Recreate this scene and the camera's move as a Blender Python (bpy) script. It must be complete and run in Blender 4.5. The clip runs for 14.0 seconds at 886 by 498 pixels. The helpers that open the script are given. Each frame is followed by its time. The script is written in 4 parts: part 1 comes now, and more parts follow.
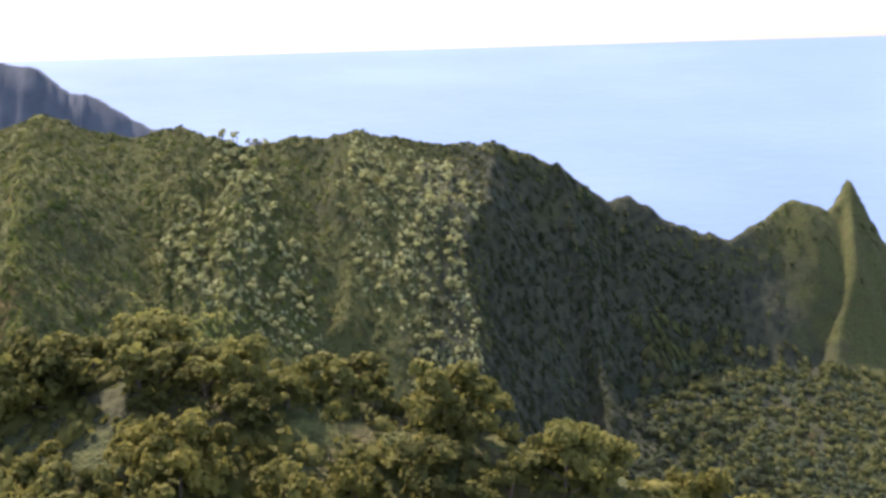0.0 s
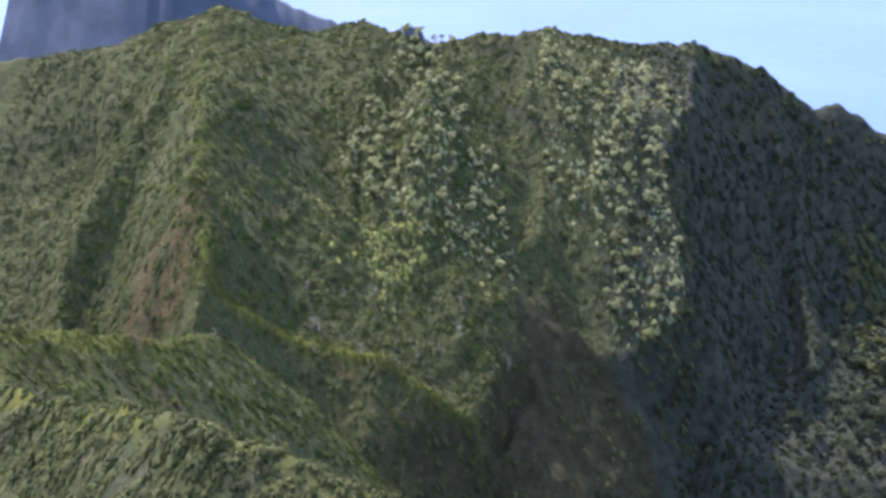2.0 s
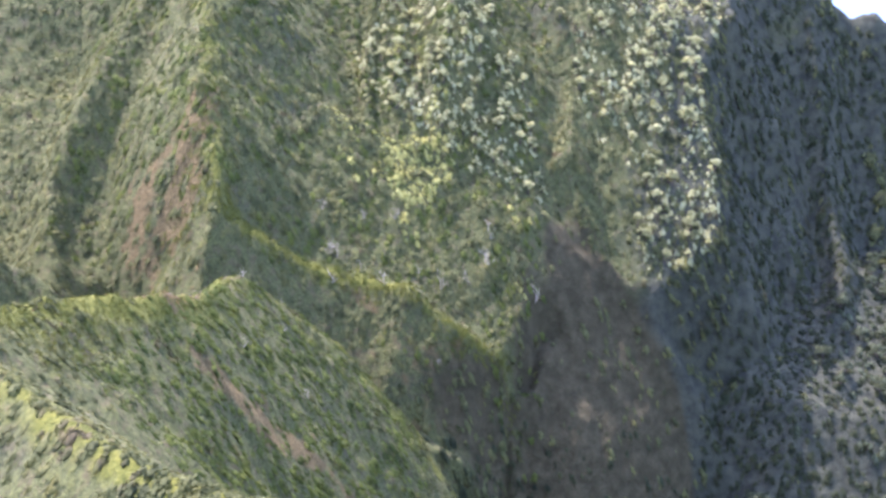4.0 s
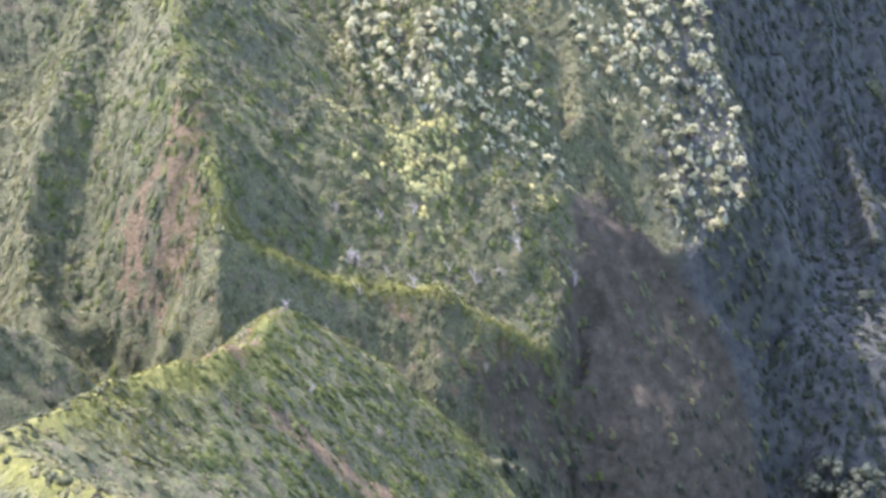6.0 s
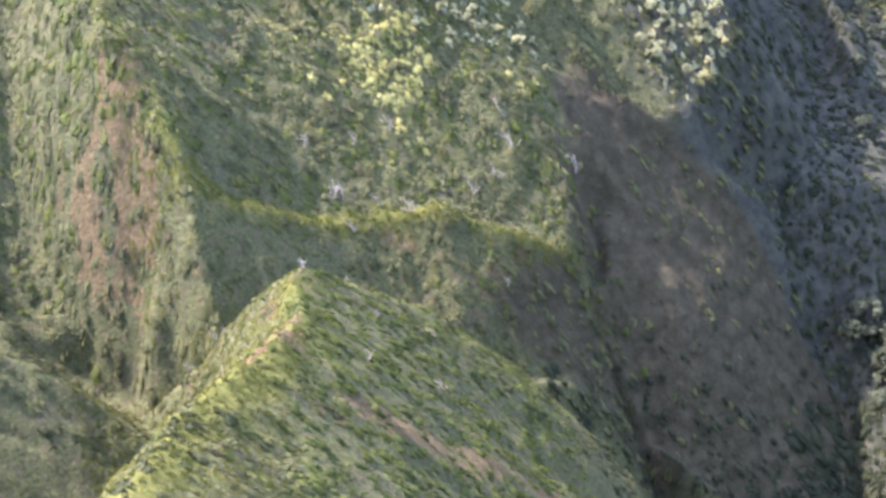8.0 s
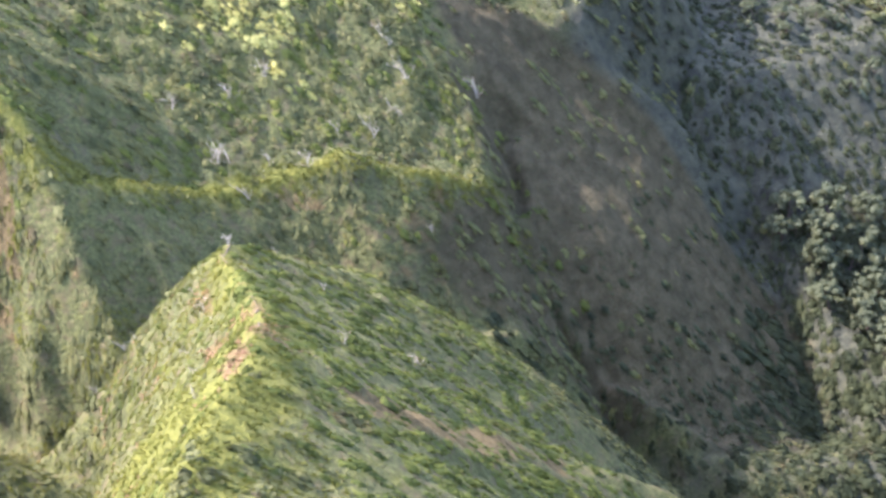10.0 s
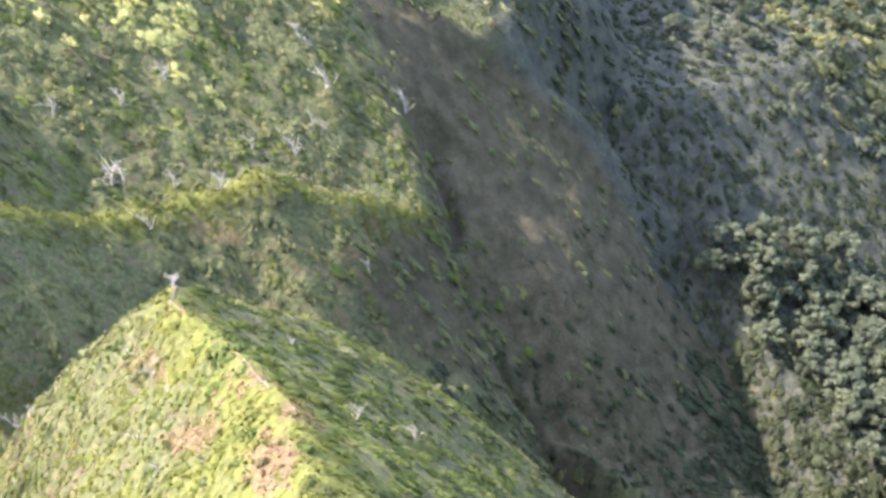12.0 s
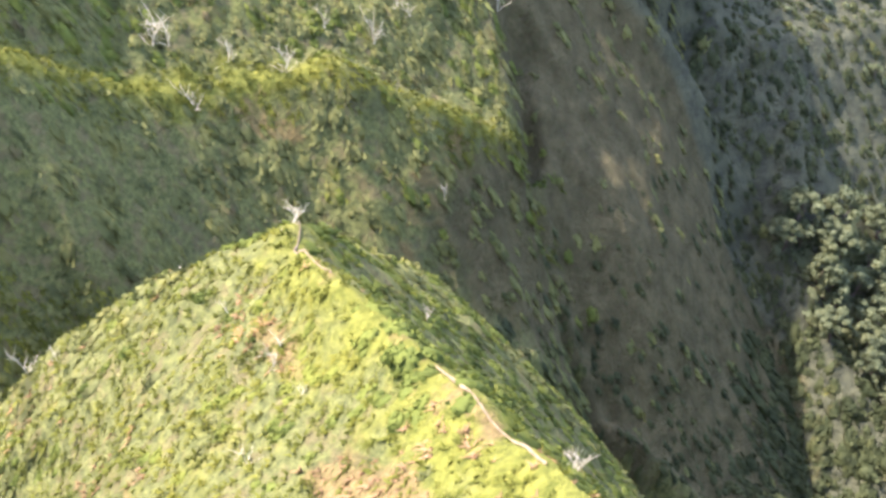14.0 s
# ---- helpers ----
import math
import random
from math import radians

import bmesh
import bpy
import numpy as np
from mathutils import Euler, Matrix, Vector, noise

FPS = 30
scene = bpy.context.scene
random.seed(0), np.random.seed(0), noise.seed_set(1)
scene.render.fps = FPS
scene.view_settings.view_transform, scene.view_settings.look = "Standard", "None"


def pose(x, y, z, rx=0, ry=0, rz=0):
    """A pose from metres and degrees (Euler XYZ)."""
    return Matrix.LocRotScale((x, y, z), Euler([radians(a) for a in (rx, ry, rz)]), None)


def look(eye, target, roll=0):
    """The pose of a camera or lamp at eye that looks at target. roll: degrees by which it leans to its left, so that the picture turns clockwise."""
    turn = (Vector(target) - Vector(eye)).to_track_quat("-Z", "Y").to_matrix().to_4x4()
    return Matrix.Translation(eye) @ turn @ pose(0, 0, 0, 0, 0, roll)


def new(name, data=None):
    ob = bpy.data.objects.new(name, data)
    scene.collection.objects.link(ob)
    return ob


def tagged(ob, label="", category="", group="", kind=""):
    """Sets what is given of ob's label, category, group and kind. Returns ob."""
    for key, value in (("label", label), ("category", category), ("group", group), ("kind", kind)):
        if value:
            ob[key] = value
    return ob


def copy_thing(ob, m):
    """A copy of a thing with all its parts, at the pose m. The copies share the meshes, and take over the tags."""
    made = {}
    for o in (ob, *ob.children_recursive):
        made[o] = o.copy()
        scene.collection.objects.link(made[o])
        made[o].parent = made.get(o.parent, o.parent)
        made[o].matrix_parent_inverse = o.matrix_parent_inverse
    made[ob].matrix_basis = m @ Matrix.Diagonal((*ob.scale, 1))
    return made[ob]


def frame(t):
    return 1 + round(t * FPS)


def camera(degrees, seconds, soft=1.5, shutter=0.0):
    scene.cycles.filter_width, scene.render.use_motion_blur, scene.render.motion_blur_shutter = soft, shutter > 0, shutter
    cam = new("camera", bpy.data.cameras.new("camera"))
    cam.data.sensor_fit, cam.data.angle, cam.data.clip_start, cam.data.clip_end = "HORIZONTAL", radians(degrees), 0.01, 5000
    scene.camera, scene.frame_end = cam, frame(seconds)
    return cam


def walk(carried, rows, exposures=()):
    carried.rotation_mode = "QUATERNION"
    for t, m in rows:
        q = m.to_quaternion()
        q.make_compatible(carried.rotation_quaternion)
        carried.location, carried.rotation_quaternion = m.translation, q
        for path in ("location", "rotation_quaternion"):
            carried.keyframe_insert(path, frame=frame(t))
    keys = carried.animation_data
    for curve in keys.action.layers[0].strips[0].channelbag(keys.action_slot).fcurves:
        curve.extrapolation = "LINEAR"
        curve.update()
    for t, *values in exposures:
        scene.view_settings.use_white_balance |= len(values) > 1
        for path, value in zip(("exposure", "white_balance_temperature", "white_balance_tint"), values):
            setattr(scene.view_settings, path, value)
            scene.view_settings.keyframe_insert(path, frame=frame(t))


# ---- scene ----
# ---- path ----
cam = camera(38.857, 14.0, soft=3.1)
PATH = [
    (0.00, -0.01, 0.02, 400.00, 80.975, 1.657, -0.263),
    (0.50, -7.04, 7.63, 400.82, 79.958, 0.674, 4.696),
    (1.00, -14.28, 15.43, 401.97, 80.006, 1.583, 2.117),
    (1.50, -21.94, 23.65, 403.79, 78.572, 1.992, 2.101),
    (2.00, -30.21, 32.47, 406.61, 75.692, 1.018, 5.611),
    (2.50, -39.26, 42.03, 410.54, 71.833, 0.480, 6.413),
    (3.00, -48.95, 52.12, 414.90, 71.107, -1.985, 6.308),
    (3.50, -59.11, 62.48, 418.75, 68.308, -2.091, 3.298),
    (3.70, -63.27, 66.64, 419.95, 68.939, -2.236, 3.546),
    (4.22, -74.32, 77.42, 421.61, 68.421, -1.348, 2.058),
    (4.75, -85.33, 88.00, 421.11, 67.623, -0.074, -0.133),
    (5.28, -95.97, 98.59, 419.19, 66.776, 1.168, -2.341),
    (5.80, -105.87, 109.42, 416.64, 66.170, 1.998, -3.862),
    (6.00, -109.38, 113.66, 415.67, 67.033, 3.012, -3.798),
    (6.50, -117.41, 124.58, 413.47, 66.122, 4.682, -5.138),
    (7.00, -124.51, 135.80, 411.40, 64.937, 4.288, -5.656),
    (7.50, -130.86, 147.12, 409.15, 62.548, 7.153, -11.495),
    (8.00, -136.63, 158.34, 406.40, 61.182, 11.121, -13.595),
    (8.20, -138.81, 162.76, 405.11, 59.799, 12.358, -16.292),
    (8.72, -144.22, 174.24, 401.19, 59.030, 12.790, -18.573),
    (9.25, -149.14, 185.76, 396.70, 57.872, 13.368, -21.929),
    (9.78, -153.53, 197.59, 391.87, 56.678, 13.879, -25.304),
    (10.30, -157.36, 209.99, 386.92, 55.844, 14.188, -27.620),
    (10.50, -158.66, 214.87, 385.03, 54.624, 13.497, -29.900),
    (11.00, -161.55, 227.35, 380.33, 54.201, 11.656, -35.129),
    (11.50, -163.89, 240.09, 375.67, 55.181, 10.079, -35.089),
    (12.00, -165.68, 252.87, 371.08, 56.572, 9.379, -33.713),
    (12.50, -166.94, 265.56, 366.60, 57.619, 5.850, -33.349),
    (13.00, -167.78, 278.15, 362.21, 54.193, 3.503, -33.012),
    (13.50, -168.34, 290.66, 357.87, 52.645, 2.435, -32.107),
    (14.00, -168.77, 303.14, 353.55, 51.965, 0.152, -31.473),
]
walk(cam, [(r[0], pose(*r[1:])) for r in PATH], exposures=[(0.0, 1.53, 6650, 34), (1.5, 1.38, 6400, 33), (2.2, 1.75, 5450, 42), (3.0, 2.38, 5650, 46), (6.0, 2.84, 5450, 59), (8.2, 2.86, 5760, 52), (10.5, 3.0, 5900, 44), (12.5, 3.09, 6000, 41), (14.0, 3.0, 6560, 34)])

# ---- light ----
SUN_SIDE, SUN_UP = -43.0, 58.0  # degrees: from north towards east, and above the horizon
world = bpy.data.worlds.new("sky")
scene.world = world
world.use_nodes = True
wn = world.node_tree
sky = wn.nodes.new("ShaderNodeTexSky")
sky.sky_type, sky.sun_disc = "NISHITA", False
sky.sun_elevation, sky.sun_rotation = radians(SUN_UP), radians(SUN_SIDE)
sky.altitude, sky.air_density, sky.dust_density, sky.ozone_density = 400, 1.0, 2.0, 1.0
wn.nodes["Background"].inputs["Strength"].default_value = 0.15
wn.links.new(sky.outputs[0], wn.nodes["Background"].inputs["Color"])
sun_data = bpy.data.lights.new("sun", "SUN")
sun_data.energy, sun_data.angle, sun_data.color = 2.6, radians(0.6), (1.0, 0.95, 0.86)
sun = new("sun", sun_data)
to_sun = Vector((math.sin(radians(SUN_SIDE)) * math.cos(radians(SUN_UP)), math.cos(radians(SUN_SIDE)) * math.cos(radians(SUN_UP)), math.sin(radians(SUN_UP))))
sun.matrix_world = look((0, 0, 900), Vector((0, 0, 900)) - to_sun)


# ---- materials ----
def shader(name, rough=0.8):
    """A node material: its tree, its main shader and a maker of linked nodes."""
    m = bpy.data.materials.new(name)
    m.use_nodes = True
    tree = m.node_tree
    main = tree.nodes["Principled BSDF"]
    main.inputs["Roughness"].default_value = rough
    main.inputs["Specular IOR Level"].default_value = 0.12

    def node(kind, values=None, **props):
        n = tree.nodes.new(kind)
        for key, value in props.items():
            if key == "operation":
                n.operation = value
            elif key == "blend_type":
                n.blend_type = value
            elif key == "data_type":
                n.data_type = value
            elif key == "attribute_name":
                n.attribute_name = value
        for key, value in (values or {}).items():
            if isinstance(value, bpy.types.NodeSocket):
                tree.links.new(value, n.inputs[key])
            else:
                n.inputs[key].default_value = value
        return n
    return m, tree, main, node


def noise_node(node, place, scale, detail=4.0, rough=0.6):
    return node("ShaderNodeTexNoise", {"Vector": place, "Scale": scale, "Detail": detail, "Roughness": rough}).outputs["Fac"]


def step(node, value, low, high):
    """0 below low, 1 above high."""
    return node("ShaderNodeMapRange", {0: value, 1: low, 2: high, 3: 0.0, 4: 1.0}).outputs[0]


def blend(node, fac, a, b):
    n = node("ShaderNodeMix", {}, data_type="RGBA")
    for key, value in (("Factor", fac), ("A", a), ("B", b)):
        socket = [s for s in n.inputs if s.name == key and s.enabled][0]
        if isinstance(value, bpy.types.NodeSocket):
            n.id_data.links.new(value, socket)
        else:
            socket.default_value = value if key == "Factor" else (*value, 1.0)
    return [s for s in n.outputs if s.enabled][0]


def math_node(node, op, a, b):
    return node("ShaderNodeMath", {0: a, 1: b}, operation=op).outputs[0]


def make_ground():
    """Grass, ferns, dead grass and bare earth, mixed by the cover that the mesh carries."""
    m, tree, main, node = shader("hillside", 0.95)
    place = node("ShaderNodeNewGeometry").outputs["Position"]
    cover = node("ShaderNodeAttribute", attribute_name="cover")
    parts = node("ShaderNodeSeparateColor", {"Color": cover.outputs["Color"]})
    dry, bare, lush_shade = parts.outputs[0], parts.outputs[1], parts.outputs[2]
    fine, mid, wide = noise_node(node, place, 1.1, 5, 0.7), noise_node(node, place, 0.22, 5, 0.65), noise_node(node, place, 0.05, 3)
    green = blend(node, step(node, fine, 0.36, 0.66), (0.048, 0.060, 0.020), (0.128, 0.142, 0.044))
    green = blend(node, math_node(node, "MULTIPLY", step(node, noise_node(node, place, 0.4, 4, 0.7), 0.5, 0.62), 0.55), green, (0.115, 0.092, 0.045))
    yellow = blend(node, step(node, fine, 0.34, 0.64), (0.062, 0.076, 0.012), (0.145, 0.155, 0.028))
    earth = blend(node, step(node, fine, 0.35, 0.68), (0.086, 0.070, 0.026), (0.178, 0.140, 0.052))
    # leafy ground, kept dark because it also paints shade on the slopes
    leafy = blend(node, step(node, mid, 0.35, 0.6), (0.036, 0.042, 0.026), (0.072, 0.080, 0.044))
    tone = blend(node, step(node, math_node(node, "ADD", dry, math_node(node, "MULTIPLY", math_node(node, "SUBTRACT", mid, 0.5), 1.3)), 0.35, 0.65), green, yellow)
    tone = blend(node, step(node, math_node(node, "ADD", lush_shade, math_node(node, "MULTIPLY", math_node(node, "SUBTRACT", wide, 0.5), 1.0)), 0.35, 0.7), tone, leafy)
    tone = blend(node, step(node, math_node(node, "ADD", bare, math_node(node, "MULTIPLY", math_node(node, "SUBTRACT", mid, 0.5), 1.6)), 0.42, 0.62), tone, earth)
    dark_brown = blend(node, step(node, mid, 0.36, 0.64), (0.047, 0.041, 0.018), (0.094, 0.082, 0.038))
    dark_brown = blend(node, math_node(node, "MULTIPLY", step(node, fine, 0.42, 0.64), 0.55), dark_brown, (0.042, 0.052, 0.018))
    tone = blend(node, step(node, math_node(node, "ADD", cover.outputs["Alpha"], math_node(node, "MULTIPLY", math_node(node, "SUBTRACT", wide, 0.5), 0.7)), 0.25, 0.6), tone, dark_brown)
    tree.links.new(tone, main.inputs["Base Color"])
    bump = node("ShaderNodeBump", {"Height": math_node(node, "ADD", fine, math_node(node, "MULTIPLY", mid, 2.0)), "Strength": 0.9, "Distance": 0.8})
    tree.links.new(bump.outputs[0], main.inputs["Normal"])
    return m


def make_leaf(name, dark, light, spread=0.25, through_light=0.35, withered=0.0):
    """Leaves: two greens, mixed leaf by leaf and in broad drifts, with some light coming through them."""
    m, tree, main, node = shader(name, 0.75)
    geo = node("ShaderNodeNewGeometry")
    drift = noise_node(node, geo.outputs["Position"], 0.12, 3)
    fac = math_node(node, "ADD", math_node(node, "MULTIPLY", geo.outputs["Random Per Island"], spread * 2), step(node, drift, 0.35, 0.65))
    tone = blend(node, math_node(node, "MULTIPLY", fac, 1 / (1 + spread * 2)), dark, light)
    # broad drifts of fresher and of withered growth, and small dead patches
    place = geo.outputs["Position"]
    tone = blend(node, math_node(node, "MULTIPLY", step(node, noise_node(node, place, 0.13, 4, 0.65), 0.50, 0.62), 0.7), tone, (light[0] * 1.06, light[1] * 0.98, light[2] * 0.85))
    tone = blend(node, math_node(node, "MULTIPLY", step(node, noise_node(node, place, 0.21, 4, 0.65), 0.53, 0.62), 0.75), tone, (dark[0] * 0.75, dark[1] * 0.75, dark[2] * 0.8))
    tone = blend(node, math_node(node, "MULTIPLY", step(node, noise_node(node, place, 0.09, 5, 0.7), 0.57, 0.66), withered), tone, (0.125, 0.092, 0.048))
    tree.links.new(tone, main.inputs["Base Color"])
    relief = math_node(node, "ADD", noise_node(node, place, 2.2, 3, 0.7), math_node(node, "MULTIPLY", noise_node(node, place, 6.5, 2, 0.7), 0.5))
    bump = node("ShaderNodeBump", {"Height": relief, "Strength": 0.7, "Distance": 0.16}).outputs[0]
    tree.links.new(bump, main.inputs["Normal"])
    glow = node("ShaderNodeBsdfTranslucent", {"Color": tone})
    mix = node("ShaderNodeMixShader", {0: through_light, 1: main.outputs[0], 2: glow.outputs[0]})
    tree.links.new(mix.outputs[0], tree.nodes["Material Output"].inputs["Surface"])
    return m


def make_bark(name, dark, light, scale=6.0):
    m, tree, main, node = shader(name, 0.85)
    place = node("ShaderNodeTexCoord").outputs["Object"]
    grain = noise_node(node, node("ShaderNodeMapping", {"Vector": place, "Scale": (1, 1, 0.25)}).outputs[0], scale, 6, 0.7)
    tree.links.new(blend(node, step(node, grain, 0.35, 0.65), dark, light), main.inputs["Base Color"])
    tree.links.new(node("ShaderNodeBump", {"Height": grain, "Strength": 0.6, "Distance": 0.03}).outputs[0], main.inputs["Normal"])
    return m


def make_sea():
    m, tree, main, node = shader("sea_water", 0.42)
    place = node("ShaderNodeNewGeometry").outputs["Position"]
    broad = noise_node(node, place, 0.0012, 5)
    tree.links.new(blend(node, step(node, broad, 0.3, 0.7), (0.11, 0.19, 0.29), (0.15, 0.24, 0.35)), main.inputs["Base Color"])
    ripple = noise_node(node, place, 0.02, 4)
    tree.links.new(node("ShaderNodeBump", {"Height": ripple, "Strength": 0.25, "Distance": 6.0}).outputs[0], main.inputs["Normal"])
    return m


GROUND = make_ground()
SHRUB_LEAF = make_leaf("shrub_leaf", (0.060, 0.076, 0.025), (0.160, 0.176, 0.056), 0.18, withered=0.6)
# silvery leaves, made paler still so the colour carries the sun on them
SUN_PALE_LEAF = make_leaf("sun_pale_leaf", (0.27, 0.30, 0.12), (0.60, 0.63, 0.31), 0.25, 0.5)
FOREST_LEAF = make_leaf("forest_leaf", (0.090, 0.118, 0.058), (0.152, 0.186, 0.094), 0.25, 0.45)
# dull green leaves, darkened further so the colour holds the valley's shade
SHADE_DARK_LEAF = make_leaf("shade_dark_leaf", (0.028, 0.041, 0.016), (0.066, 0.084, 0.033), 0.18, withered=0.25)
# yellow-green leaves, brightened so their colour holds the patch's sunlight
SUNLIT_YELLOW_LEAF = make_leaf("sunlit_yellow_leaf", (0.25, 0.28, 0.065), (0.52, 0.53, 0.16), 0.25, 0.45)
RIDGE_LEAF = make_leaf("ridge_tree_leaf", (0.085, 0.092, 0.024), (0.245, 0.240, 0.060), 0.25, 0.45)
GRASS_BLADE = make_leaf("grass_blade", (0.062, 0.079, 0.011), (0.144, 0.160, 0.024))
STRAW = make_leaf("dry_grass_blade", (0.16, 0.10, 0.045), (0.33, 0.23, 0.11))
FERN_BLADE = make_leaf("fern_blade", (0.049, 0.076, 0.014), (0.146, 0.182, 0.034), 0.18, withered=0.6)
BARK = make_bark("bark", (0.05, 0.04, 0.03), (0.16, 0.13, 0.10))
DEAD_WOOD = make_bark("dead_wood", (0.24, 0.225, 0.155), (0.54, 0.52, 0.36))
SEA = make_sea()
EARTH = make_bark("trail_earth", (0.105, 0.085, 0.048), (0.20, 0.165, 0.098), 1.5)


def make_hazed_rock():
    m, tree, main, node = shader("hazed_rock", 0.9)
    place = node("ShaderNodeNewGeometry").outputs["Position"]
    # the haze of distance is put into this grey-blue base colour
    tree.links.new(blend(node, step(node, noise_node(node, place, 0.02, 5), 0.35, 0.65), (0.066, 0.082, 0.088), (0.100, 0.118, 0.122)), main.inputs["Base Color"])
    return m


HAZED_ROCK = make_hazed_rock()


# ---- the shape of the land ----
def lattice(ix, iy, seed):
    """A repeatable random number in -1..1 for each cell corner."""
    h = (ix.astype(np.int64) * 374761393 + iy.astype(np.int64) * 668265263 + seed * 974634777) & 0x7FFFFFFF
    h = ((h ^ (h >> 13)) * 1274126177) & 0x7FFFFFFF
    h = h ^ (h >> 16)
    return (h & 0xFFFF) / 32767.5 - 1.0


def wave(x, y, seed=0):
    """Smooth value noise, -1..1, about one bump per unit."""
    ix, iy = np.floor(x), np.floor(y)
    u, v = x - ix, y - iy
    u, v = u * u * u * (u * (6 * u - 15) + 10), v * v * v * (v * (6 * v - 15) + 10)
    a, b = lattice(ix, iy, seed), lattice(ix + 1, iy, seed)
    c, d = lattice(ix, iy + 1, seed), lattice(ix + 1, iy + 1, seed)
    return (a * (1 - u) + b * u) * (1 - v) + (c * (1 - u) + d * u) * v


def fractal(x, y, seed=0, octaves=4):
    total, gain = np.zeros_like(x), 0.5
    for k in range(octaves):
        total = total + gain * wave(x * 2.03 ** k + 17.3 * k, y * 2.03 ** k - 9.1 * k, seed + k)
        gain *= 0.5
    return total


